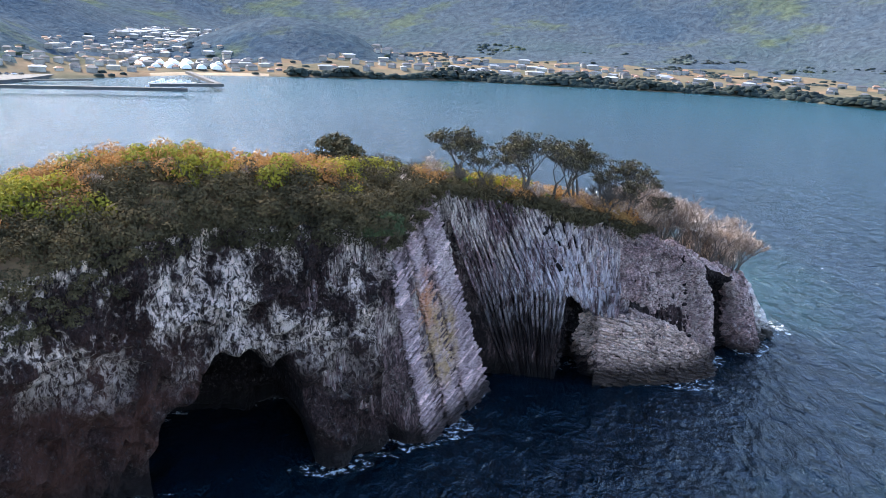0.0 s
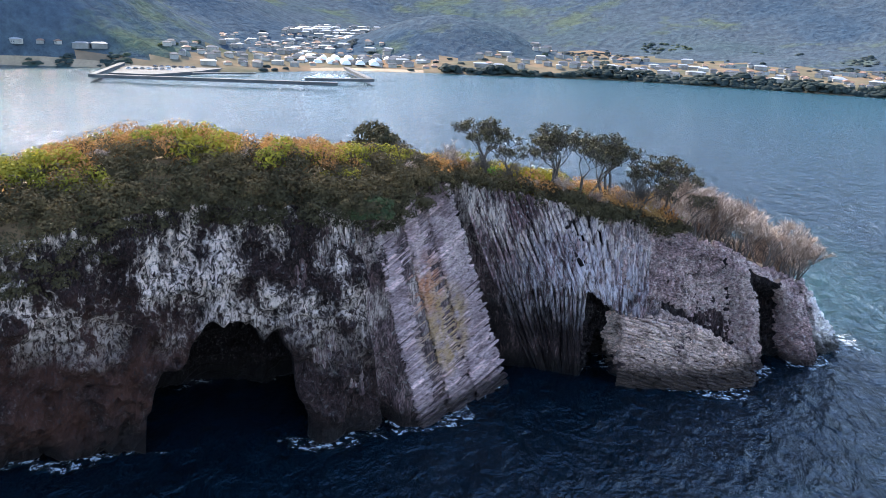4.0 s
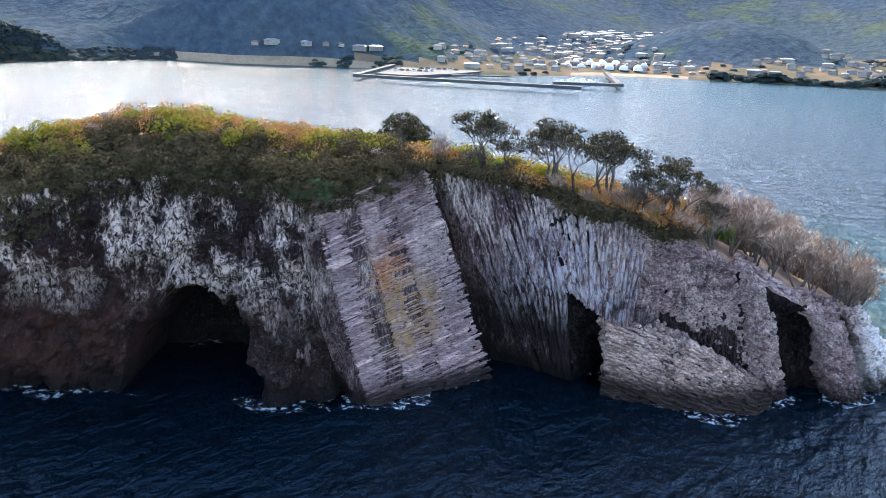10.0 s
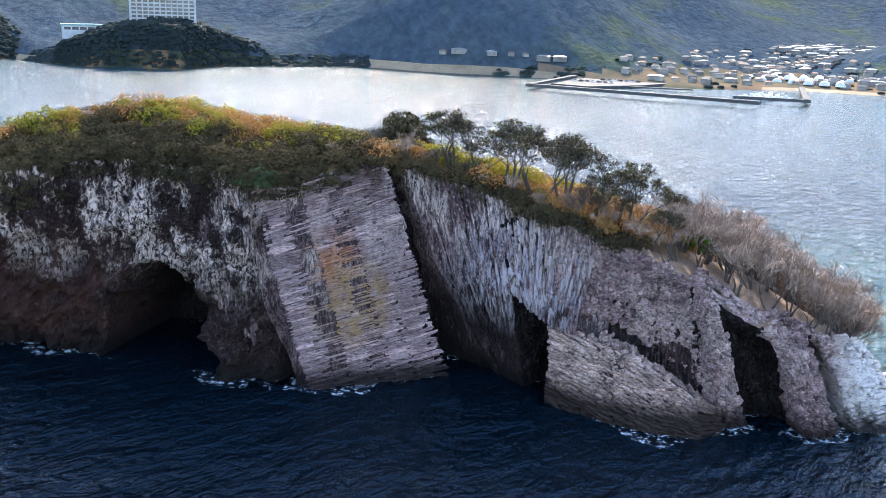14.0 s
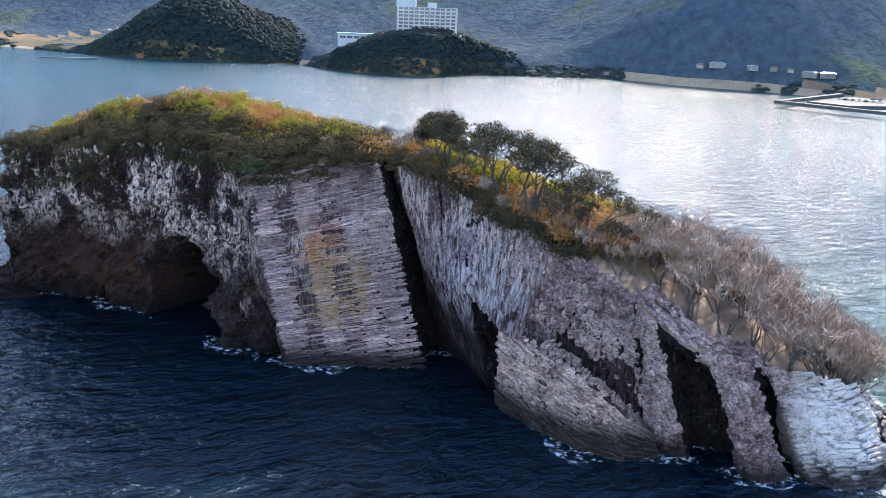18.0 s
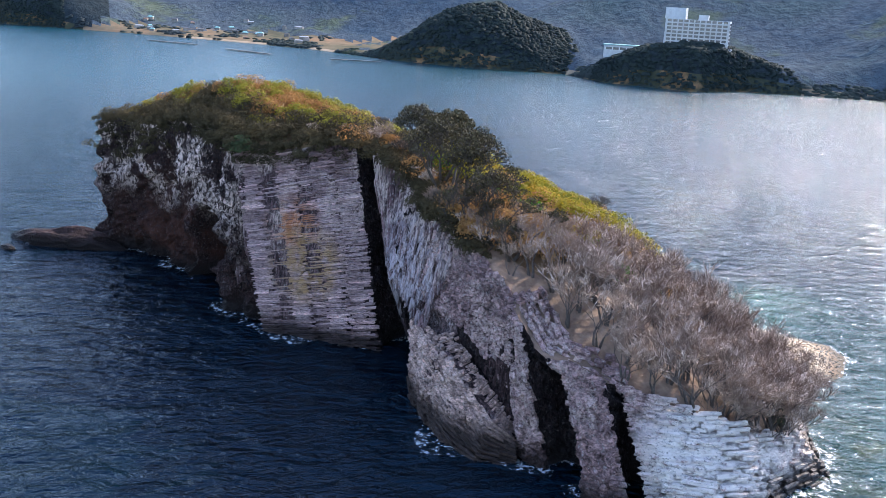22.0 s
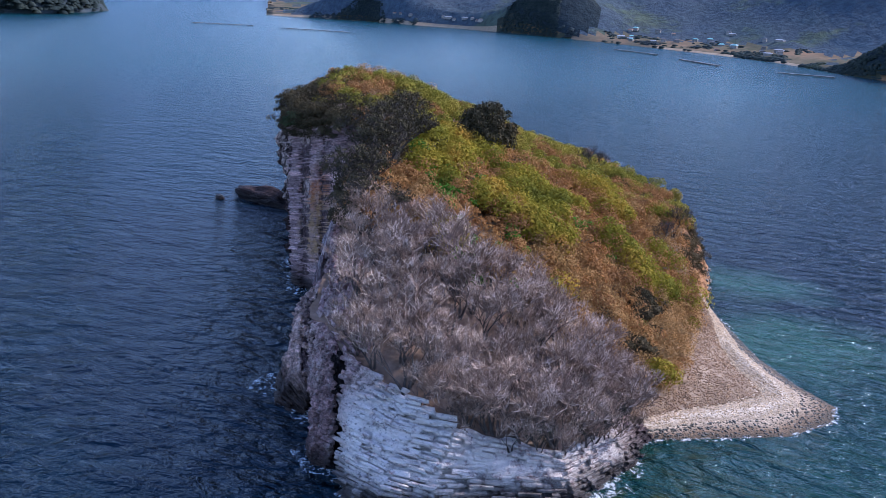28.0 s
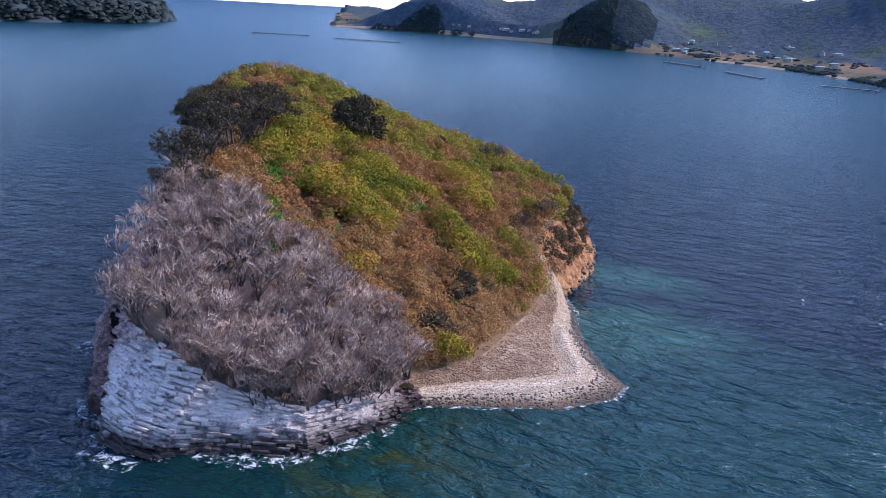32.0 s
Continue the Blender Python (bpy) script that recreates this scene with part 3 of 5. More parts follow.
def build_island():
    ring = []
    n = len(STATIONS)
    for i in range(n):
        k0, f0, m0, g0, r0 = STATIONS[i]
        k1, f1, m1, g1, r1 = STATIONS[(i + 1) % n]
        steps = max(3, int(0.5 * (np.linalg.norm(f1 - f0) + np.linalg.norm(r1 - r0)) / 0.62))
        kind = k1 if k1 == "cleft" and k0 != "cleft" else k0
        if k0 == "cleft":
            kind = k1
        for j in range(steps):
            t = j / steps
            ring.append((kind, f0 + (f1 - f0) * t, m0 + (m1 - m0) * t, r0 + (r1 - r0) * t, g0 + (g1 - g0) * t))
    cols = []
    cave = set()
    ax, bx = SPINE
    dx = (bx - ax) / np.linalg.norm(bx - ax)
    lx = np.linalg.norm(bx - ax)
    for q, (kind, f, m, r, g) in enumerate(ring):
        nf = ring[(q + 2) % len(ring)][2] - ring[q - 2][2]
        out = np.array((nf[1], -nf[0], 0)) / (np.hypot(nf[0], nf[1]) + 1e-6)
        col = []
        for k in range(NV):
            t = k / (NV - 1)
            p = f + (m - f) * (t / 0.42) if t < 0.42 else (m + (g - m) * ((t - 0.42) / 0.16) if t < 0.58 else g + (r - g) * ((t - 0.58) / 0.42))
            a = ROUGH[kind] * (1 if kind == "beach" else min(1, 4 * (1 - t) + 0.25))
            s = (0.35, 0.35, 0.10) if kind == "steep" else (0.2, 0.2, 0.2)
            d = a * (fract((p[0] * s[0] + 3, p[1] * s[1], p[2] * s[2]), 1.0) + 0.35 * fract(p, 0.9, 2) + (0.5 - abs(fract(p, 0.13, 2)) + 0.35 * abs(fract((p[0], p[1], p[2] * 0.6), 0.55, 3)) - 0.22 * abs(fract(p, 1.3, 2)) if kind == "west" else 0))
            if kind in ("west", "steep") and p[0] < 2:
                along = (p[0] + 17.5) * 0.8 + (p[1] - 104.5) * 0.6
                if abs(along) < 9.5:
                    h = 16.5 * math.sqrt(1 - (along / 9.5) ** 2) + 2.4 * fract((along, 3, 1), 0.35)
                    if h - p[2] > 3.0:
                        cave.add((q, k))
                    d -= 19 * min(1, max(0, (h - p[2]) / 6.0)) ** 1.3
                along = p[0] - 1
                if abs(along) < 3.2 and p[2] < 12:
                    d -= 3.5 * (1 - abs(along) / 3.2) * (1 - max(0, p[2]) / 12)
            col.append(p + out * d)
        if kind != "beach":
            col[-1][2] += 1.1 * fract((col[-1][0], col[-1][1], 7), 0.22)
        edge = col[-1].copy()
        u = np.clip((edge[:2] - ax) @ dx, 0, lx)
        sp = ax + dx * u
        for k in range(1, NT):
            t = (k / (NT - 1)) ** 1.15
            xy = edge[:2] + (sp - edge[:2]) * t
            z = ground_z(xy[0], xy[1])[0] + 0.35 * fract((xy[0], xy[1], 0), 0.15)
            w = min(1, t * 14)
            col.append(np.array((xy[0], xy[1], edge[2] * (1 - w) + z * w)))
        cols.append(col)
    groups = {}
    NR = NV + NT - 1
    for q in range(len(ring)):
        q2 = (q + 1) % len(ring)
        for k in range(NR - 1):
            kind = ring[q][0]
            # Gully and cave cells take the lava that has shade in its colour.
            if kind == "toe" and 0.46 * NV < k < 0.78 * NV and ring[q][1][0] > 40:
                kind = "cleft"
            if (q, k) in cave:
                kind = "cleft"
            if kind == "beach" and k > 0.6 * NV:
                kind = "flat"
            if k >= NV - 1:
                c = cols[q][k]
                kind = "grove" if c[0] > 40 + 3 * math.sin(c[1] * 0.3) + max(0, (c[1] - 170)) * 0.2 else "soil"
            groups.setdefault(kind, []).append((q, q2, k))
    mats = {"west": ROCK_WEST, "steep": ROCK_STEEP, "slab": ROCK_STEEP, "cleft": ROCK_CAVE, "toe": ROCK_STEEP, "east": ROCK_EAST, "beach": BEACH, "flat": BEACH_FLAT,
            "orange": ROCK_ORANGE, "back": ROCK_ORANGE, "grove": BARE_SOIL, "soil": SOIL}
    names = {"west": ("cliff_west", "dark brown breccia sea cliff streaked with white droppings and pierced by a cave"),
             "steep": ("cliff_south", "dark purple-grey cliff of steep lava columns above the sea"),
             "slab": ("cliff_slab_bed", "grey rock bed behind the great columnar slab"),
             "cleft": ("cliff_cleft", "narrow clefts and sea caves between the rock faces, shade in their dark colour"),
             "toe": ("cliff_toe", "pale stepped lava block running down into the sea"),
             "east": ("cliff_east", "whitened stepped lava rocks at the island's eastern point"),
             "beach": ("beach", "pale pebble spit curving into shallow green water"),
             "flat": ("ground_beach_flat", "brown cobbles and drift in the hollow behind the pebble berm"),
             "orange": ("cliff_north", "low orange earth cliff above the northern shore"),
             "back": ("cliff_back", "low rocky shore at the island's far side"),
             "grove": ("ground_grove", "bare brown earth under the leafless trees"),
             "soil": ("ground_top", "sloping dry soil of the island's scrub-covered top")}
    for kind, cells in groups.items():
        index, vs, fs = {}, [], []
        for q, q2, k in cells:
            f = []
            for key in ((q, k), (q2, k), (q2, k + 1), (q, k + 1)):
                if key not in index:
                    index[key] = len(vs)
                    vs.append(cols[key[0]][key[1]])
                f.append(index[key])
            fs.append(f)
        nm, label = names[kind]
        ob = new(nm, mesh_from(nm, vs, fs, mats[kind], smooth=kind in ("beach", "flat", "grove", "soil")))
        tagged(ob, label, "beach" if kind == "beach" else ("ground" if nm.startswith("ground") else "cliff"), kind="structure")
        made[kind] = ob
    return ring, cols


made = {}
RING, COLS = build_island()
RIM_LOOP = rims[:, :2]


# ---- sea ----
def build_sea():
    radii = [0, 60, 120, 180, 240, 320, 450, 700, 1100, 1800, 3000, 4900]
    seg = 96
    vs, fs = [(0, 150, 0)], []
    for r in radii[1:]:
        vs += [(r * math.cos(2 * math.pi * i / seg), 150 + r * math.sin(2 * math.pi * i / seg), 0) for i in range(seg)]
    for i in range(seg):
        fs.append((0, 1 + i, 1 + (i + 1) % seg))
    for k in range(len(radii) - 2):
        for i in range(seg):
            a, b = 1 + k * seg, 1 + (k + 1) * seg
            fs.append((a + i, b + i, b + (i + 1) % seg, a + (i + 1) % seg))
    tagged(new("water", mesh_from("water", vs, fs, WATER, True)), "rippled blue-green sea around the island reaching the horizon", "sea", kind="structure")


build_sea()


# ---- lava columns ----
def prism(axis_len, w, seed, sides=6):
    """A rough prism along x from 0 to axis_len, about w thick."""
    r = random.Random(seed)
    ang = [2 * math.pi * (i + r.uniform(-0.18, 0.18)) / sides + 0.26 for i in range(sides)]
    rad = [w * 0.58 * r.uniform(0.88, 1.12) for _ in range(sides)]
    vs = []
    for e in (0, 1):
        for a, q in zip(ang, rad):
            vs.append((e * axis_len + r.uniform(-0.12, 0.12) * w, q * math.cos(a), q * math.sin(a)))
    fs = [tuple(range(sides - 1, -1, -1)), tuple(range(sides, 2 * sides))]
    fs += [(i, (i + 1) % sides, sides + (i + 1) % sides, sides + i) for i in range(sides)]
    return vs, fs


def frame_of(axis, outw):
    x = Vector(axis).normalized()
    z = Vector(outw)
    z = (z - x * z.dot(x)).normalized()
    y = z.cross(x)
    return Matrix((x, y, z)).transposed().to_4x4()


def face_quad(bl, br, tr, tl):
    bl, br, tr, tl = (Vector(p) for p in (bl, br, tr, tl))
    outw = ((br - bl).cross(tl - bl)).normalized()
    return lambda u, v: (bl * (1 - u) + br * u) * (1 - v) + (tl * (1 - u) + tr * u) * v, outw


def build_slab():
    """The great slab: long columns lying one above the other along the face."""
    at, outw = face_quad((5.6, 114.2, -0.8), (15.6, 132.6, -0.8), (5.6, 128.6, 30.6), (-1.1, 109.2, 29.0))
    r = random.Random(11)
    rows, got = 92, []
    bands = (0.0, 0.17, 0.33, 0.47, 0.63, 0.8, 1.0)
    proud = (0.1, -0.42, 0.25, -0.35, 0.2, -0.05)
    for i in range(rows):
        v = (i + 0.5) / rows
        w = 31.5 / rows
        bed = 0.25 * math.sin(i * 0.9) + 0.2 * math.sin(i * 0.37 + 1)
        run = (at(1, v) - at(0, v)).length
        for k in range(6):
            u, end = bands[k] + 0.03 * (v - 0.5) + r.uniform(-0.012, 0.012), (bands[k + 1] + 0.03 * (v - 0.5) + r.uniform(-0.012, 0.02) if k < 5 else 1 + r.uniform(-0.004, 0.004))
            while u < end - 0.02:
                ln = min(r.choice((2.6, 3.6, 5.0)) * r.uniform(0.85, 1.15), (end - u) * run + r.uniform(0.0, 0.25 if k < 5 else 0.05))
                axis = (at(1, v) - at(0, v)).normalized() + Vector((0, 0, 0.17 + r.uniform(-0.02, 0.02)))
                m = frame_of(axis, outw)
                m.translation = at(max(0, u), v) + outw * (r.uniform(-0.1, 0.28) + 0.2 * bed + proud[k])
                got.append((m @ Matrix.Diagonal((max(0.5, ln), w * r.uniform(0.86, 1.05), w * r.uniform(1.3, 1.9), 1)), r.randrange(12)))
                u += ln / run + 0.002
    lay(got, ROCK_COL, made["slab"], "slender columns lying side by side in the great slab")


def columns(bl, br, tr, tl, upright, w, lens, out, seed, sink=0.0, lean=(0, 0, 0), keepf=None, run=None, stray=0.05):
    """Columns side by side over a four-cornered face, standing or lying, as one set of pieces."""
    at, outw = face_quad(bl, br, tr, tl)
    r = random.Random(seed)
    got = []
    wide, high = (at(1, 0.5) - at(0, 0.5)).length, (at(0.5, 1) - at(0.5, 0)).length
    across, along = (wide, high) if upright else (high, wide)
    rows = max(2, int(across / w))
    for i in range(rows):
        c = (i + 0.5) / rows
        t = r.uniform(-0.15, 0)
        while t < 1:
            ln = r.uniform(*lens)
            u, v = (c, max(0, t)) if upright else (max(0, t), c)
            p = at(u, v)
            if keepf is None or keepf(p):
                axis = ((at(u, 1) - at(u, 0)) if upright else (at(1, v) - at(0, v))).normalized() + Vector(lean)
                if run:
                    axis = Vector(run)
                axis = axis + Vector((r.uniform(-stray, stray), r.uniform(-stray, stray), r.uniform(-stray, stray)))
                m = frame_of(axis, outw)
                m.translation = p + outw * (r.uniform(*out) - sink)
                m = m @ Matrix.Diagonal((min(ln, (1 - max(0, t)) * along + 0.4), w * r.uniform(0.82, 1.1), w * r.uniform(0.9, 1.6), 1))
                got.append((m, r.randrange(12)))
            t += ln / along
    return got


def lay(pieces, mat, parent, label, most=300):
    """Each column a piece of its own; those past the most are joined."""
    shapes = [prism(1.0, 1.0, 300 + i, 5 if i % 3 == 0 else 6) for i in range(12)]
    meshes = [mesh_from("column", *s, mat) for s in shapes]
    random.Random(5).shuffle(pieces)
    for m, k in pieces[:most]:
        part("column", meshes[k], parent, m=m)
    rest = [([tuple(m @ Vector(q)) for q in shapes[k][0]], shapes[k][1]) for m, k in pieces[most:]]
    if rest:
        tagged(part("columns", mesh_from("columns", *merge(rest), mat), parent, label), kind="stuff")


build_slab()
RUN = (0.22, 0.97, -0.06)


def build_columns():
    steep = columns((19.5, 139.8, -1), (26.4, 138.1, -1), (26.4, 132.7, 16), (12.6, 133.8, 16), True, 0.5, (3.5, 8), (-0.1, 0.4), 3)
    steep += columns((12.6, 133.8, 15.5), (26.7, 132.7, 15.5), (21, 136.1, 27.2), (6.8, 131.6, 30.2), True, 0.5, (3, 7), (-0.1, 0.4), 4)
    steep += columns((26.7, 132.8, 15.5), (31.6, 135.1, 11.5), (30.2, 138.1, 25), (21, 136.2, 27), True, 0.55, (1.5, 4), (-0.15, 0.5), 6)
    steep += columns((31.6, 135.2, 11.5), (35.2, 136, 10.8), (35.6, 140.7, 23.4), (30, 138.1, 25), True, 0.6, (0.9, 2.2), (-0.3, 0.6), 7)
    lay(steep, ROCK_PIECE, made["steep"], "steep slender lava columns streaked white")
    flutes = columns((-10.5, 107.4, 13), (-1.5, 110.4, 6), (-2.6, 109.0, 29.6), (-11, 106.4, 29.8), True, 0.7, (2.0, 6.0), (-0.5, 0.35), 27, lean=(-0.12, 0, 0), stray=0.06)
    lay(flutes, ROCK_FLUTE, made["west"], "curving fluted columns west of the slab", 120)
    toe = columns((32.0, 135.3, -1), (41, 135.6, -1), (39.6, 136.6, 10.8), (32.2, 135.0, 11.2), False, 0.5, (0.9, 2.6), (-0.15, 0.4), 8, lean=(0, 0, -0.22), stray=0.025)
    toe += columns((41, 135.6, -1), (47.5, 136.8, -1), (45, 139.2, 8.5), (39.6, 136.6, 10.8), False, 0.5, (0.9, 2.6), (-0.15, 0.4), 9, lean=(0, 0, -0.18), stray=0.025)
    toe += columns((47.5, 136.8, -1), (53.2, 140.1, -1), (50.7, 142.5, 4.5), (45, 139.2, 8.5), False, 0.5, (0.9, 2.6), (-0.15, 0.4), 10, lean=(0, 0, -0.12), stray=0.025)
    toe += columns((53.2, 140.1, -1), (54.6, 144.9, -1), (52.5, 145.1, 2.7), (50.7, 142.5, 4.5), False, 0.5, (0.9, 2.6), (-0.15, 0.4), 11, stray=0.025)
    # the crest: short columns side by side across the ridge, stepping down to the tip
    toe += columns((38.6, 137.2, 11.0), (52.6, 144.8, 2.6), (51.6, 145.4, 2.9), (37.6, 139.4, 11.5), True, 0.5, (1.0, 2.4), (-0.35, 0.35), 12, stray=0.06)
    lay(toe, ROCK_TOE, made["toe"], "pale broken column ends stepping down to the water")
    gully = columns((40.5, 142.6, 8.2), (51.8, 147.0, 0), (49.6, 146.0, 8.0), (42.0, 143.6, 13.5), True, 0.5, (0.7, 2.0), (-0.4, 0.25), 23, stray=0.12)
    lay(gully, ROCK_GULLY, made["cleft"], "dark broken columns in the gully behind the toe, shade in their colour", 150)
    # the narrow ridge beside the gully
    east = columns((54.3, 147.8, -1.2), (55.3, 149.7, -1.2), (53.6, 146.7, 8.5), (51.9, 145.4, 8.3), True, 0.5, (0.8, 2.2), (-0.35, 0.4), 28, stray=0.12)
    east += columns((51.9, 145.4, 8.2), (53.6, 146.7, 8.3), (51.4, 145.5, 16.4), (49.3, 145.1, 17.3), True, 0.5, (0.8, 2.2), (-0.35, 0.4), 29, stray=0.12)
    # the middle ridge between the two gullies
    east += columns((63.7, 152.4, -1.2), (65.2, 153.3, -1.2), (57.8, 150.4, 14.2), (56.9, 149.0, 14.3), False, 0.6, (0.8, 2.0), (-0.3, 0.7), 17, run=RUN)
    east += columns((65.2, 153.3, -1.2), (66.0, 155.4, -1.2), (59.8, 153.0, 13.2), (57.8, 150.4, 14.2), False, 0.6, (0.8, 2.0), (-0.3, 0.7), 18, run=RUN)
    # the great eastern block with its long level courses
    east += columns((68.3, 157.7, -1.2), (71.1, 160.2, -1.2), (62.0, 157.8, 12.3), (61.1, 155.0, 12.8), False, 0.55, (1.0, 2.8), (-0.3, 0.7), 13, run=RUN)
    east += columns((71.1, 160.2, -1.2), (72.1, 164.6, -1.2), (62.7, 164, 10.4), (62.0, 157.8, 12.3), False, 0.55, (1.0, 2.8), (-0.3, 0.7), 14, run=RUN)
    east += columns((72.1, 164.6, -1.2), (70.4, 169.4, -1.2), (62.9, 169.9, 7.8), (62.7, 164, 10.4), False, 0.55, (1.0, 2.8), (-0.3, 0.8), 25, run=(-0.1, 1, -0.05))
    east += columns((70.4, 169.4, -1.2), (66.6, 173.0, -1.2), (60.8, 172.1, 6.3), (62.9, 169.9, 7.8), False, 0.55, (0.8, 2.2), (-0.3, 0.8), 26)
    east += columns((66.6, 173.0, -1.2), (60.3, 184.2, -1.2), (56.2, 180.5, 3.9), (60.8, 172.1, 6.3), False, 0.55, (0.7, 2.0), (-0.3, 0.9), 15)
    east += columns((60.3, 184.2, -1.2), (48.4, 189.0, -1.2), (46.5, 184.9, 3.0), (56.2, 180.5, 3.9), False, 0.5, (0.6, 1.8), (-0.3, 0.6), 16)
    east += columns((48.4, 189.0, -1.2), (40.2, 189.9, -1.2), (38.2, 186.9, 1.5), (46.5, 184.9, 3.0), False, 0.5, (0.6, 1.8), (-0.3, 0.4), 30)
    east += columns((46.5, 145.4, 19), (54.6, 147.2, 15.0), (53, 151, 16.6), (46, 149.5, 20), False, 0.75, (0.6, 1.6), (-0.8, 0.4), 19, stray=0.35)
    east += columns((54.8, 147.3, 14.8), (61.2, 155.2, 12.7), (57.8, 157, 14), (53, 150.6, 16), False, 0.75, (0.6, 1.6), (-0.8, 0.4), 20, stray=0.35)
    lay(east, ROCK_EAST, made["east"], "white-stained column ends stepping down the eastern point")


build_columns()


def build_stubs():
    """Broken column ends that stand out of the rock all over the rougher faces."""
    r = random.Random(95)
    shapes = [prism(1.0, 1.0, 700 + i, 5 if i % 2 else 6) for i in range(10)]
    ways = {"toe": (0.62, -0.45, 0.55), "east": (0.5, -0.5, 0.62), "cleft": (0.4, -0.6, 0.5), "steep": (0.35, -0.5, 0.75)}
    for kind, count, mat, label in (("toe", 2400, ROCK_EAST, "small broken column ends below the rim"), ("toe", 520, ROCK_TOE, "pale blocks standing out of the sloping toe"), ("east", 2000, ROCK_EAST, "small whitened broken column ends"),
                                    ("cleft", 1100, ROCK_CAVE, "broken column ends in the clefts, shade in their dark colour"), ("steep", 900, ROCK_STEEP, "broken column ends below the rim")):
        cells = [q for q in range(len(RING)) if RING[q][0] == kind and RING[q][1][1] < 156]
        got = []
        for _ in range(count):
            q = r.choice(cells)
            k = r.randrange(4, NV - 2) if kind in ("east", "cleft") else (r.randrange(8, int(NV * 0.45)) if mat == ROCK_TOE else r.randrange(int(NV * 0.66), NV - 1))
            a, b, c = (Vector(COLS[i][j]) for i, j in ((q, k), ((q + 1) % len(COLS), k), (q, k + 1)))
            p = a + (b - a) * r.random() + (c - a) * r.random()
            axis = Vector(ways[kind]) + Vector((r.uniform(-0.2, 0.2), r.uniform(-0.2, 0.2), r.uniform(-0.2, 0.2)))
            m = frame_of(axis, (0, 0, 1))
            w = r.uniform(0.3, 0.85)
            ln = r.uniform(0.7, 1.8)
            m.translation = p - axis.normalized() * ln * 0.6
            m = m @ Matrix.Diagonal((ln, w, w, 1))
            v, f = r.choice(shapes)
            got.append(([tuple(m @ Vector(x)) for x in v], f))
        tagged(part("column_ends", mesh_from("column_ends", *merge(got), mat), made[kind], label), kind="stuff")


build_stubs()


def boulder(seed, sx, sy, sz, sub=2):
    bm = bmesh.new()
    bmesh.ops.create_icosphere(bm, subdivisions=sub, radius=1)
    for v in bm.verts:
        k = 1 + 0.35 * noise.noise(v.co * 1.3 + Vector((seed * 7.1, 0, 0))) + 0.15 * noise.noise(v.co * 3.5 + Vector((0, seed, 0)))
        v.co = Vector((v.co.x * sx, v.co.y * sy, v.co.z * sz)) * k
    vs = [tuple(v.co) for v in bm.verts]
    fs = [tuple(v.index for v in f.verts) for f in bm.faces]
    bm.free()
    return vs, fs


def rock(name, label, x, y, z, sx, sy, sz, rz, mat, seed, sub=4):
    ob = new(name, mesh_from(name, *boulder(seed, sx, sy, sz, sub), mat))
    ob.matrix_basis = pose(x, y, z, 0, 0, rz)
    return tagged(ob, label, "rock")


rock("sea_rock", "low dark wave-washed skerry at the foot of the cliff", -50.5, 72, 0.2, 12.5, 4.2, 3.4, 72, ROCK_WEST, 1)
rock("sea_rock", "small dark rock awash beyond the skerry", -46.5, 60.5, 0, 2.2, 1.2, 1.1, 50, ROCK_WEST, 2, 3)


# ---- trees and scrub ----
def tube(p, q, r0, r1, sides):
    p, q = Vector(p), Vector(q)
    d = (q - p).normalized()
    a = d.orthogonal().normalized()
    b = d.cross(a)
    vs = [tuple(c + (a * math.cos(t) + b * math.sin(t)) * r) for c, r in ((p, r0), (q, r1)) for t in (2 * math.pi * i / sides for i in range(sides))]
    return vs, [(i, (i + 1) % sides, sides + (i + 1) % sides, sides + i) for i in range(sides)]


def grow(seed, height, stems, levels, spread, flat, droop=0.0, fork=(2, 3, 3), bole=1.0):
    """Limbs as (start, end, radius, radius, level), and the ends of the last."""
    r = random.Random(seed)
    limbs, tips = [], []

    def limb(p, d, ln, rad, lev):
        bits = 2 if lev < 2 else 1
        for _ in range(bits):
            d = (d + Vector((r.uniform(-0.25, 0.25), r.uniform(-0.25, 0.25), r.uniform(-0.1, 0.15) - droop * lev))).normalized()
            q = p + d * (ln * (1 if lev else bole) / bits)
            limbs.append((p, q, rad, rad * 0.72, lev))
            p, rad = q, rad * 0.72
        if lev >= levels:
            tips.append((p, d))
            return
        for k in range(r.choice(fork) if lev < levels - 1 else fork[-1]):
            side = Vector((r.gauss(0, 1), r.gauss(0, 1), 0))
            if side.length < 0.1:
                side = Vector((1, 0, 0))
            nd = (d * 0.75 + side.normalized() * spread * r.uniform(0.5, 1.1) + Vector((0, 0, 0.25 - flat * lev * 0.12))).normalized()
            limb(p, nd, ln * r.uniform(0.62, 0.85), rad * r.uniform(0.55, 0.75), lev + 1)
    for s in range(stems):
        a = r.uniform(0, 6.28)
        lean = r.uniform(0.1, 0.5) if stems > 1 else r.uniform(0, 0.2)
        limb(Vector((0.15 * math.cos(a), 0.15 * math.sin(a), -0.4)), Vector((lean * math.cos(a), lean * math.sin(a), 1)).normalized(), height * r.uniform(0.2, 0.28), 0.03 * height, 0)
    return limbs, tips


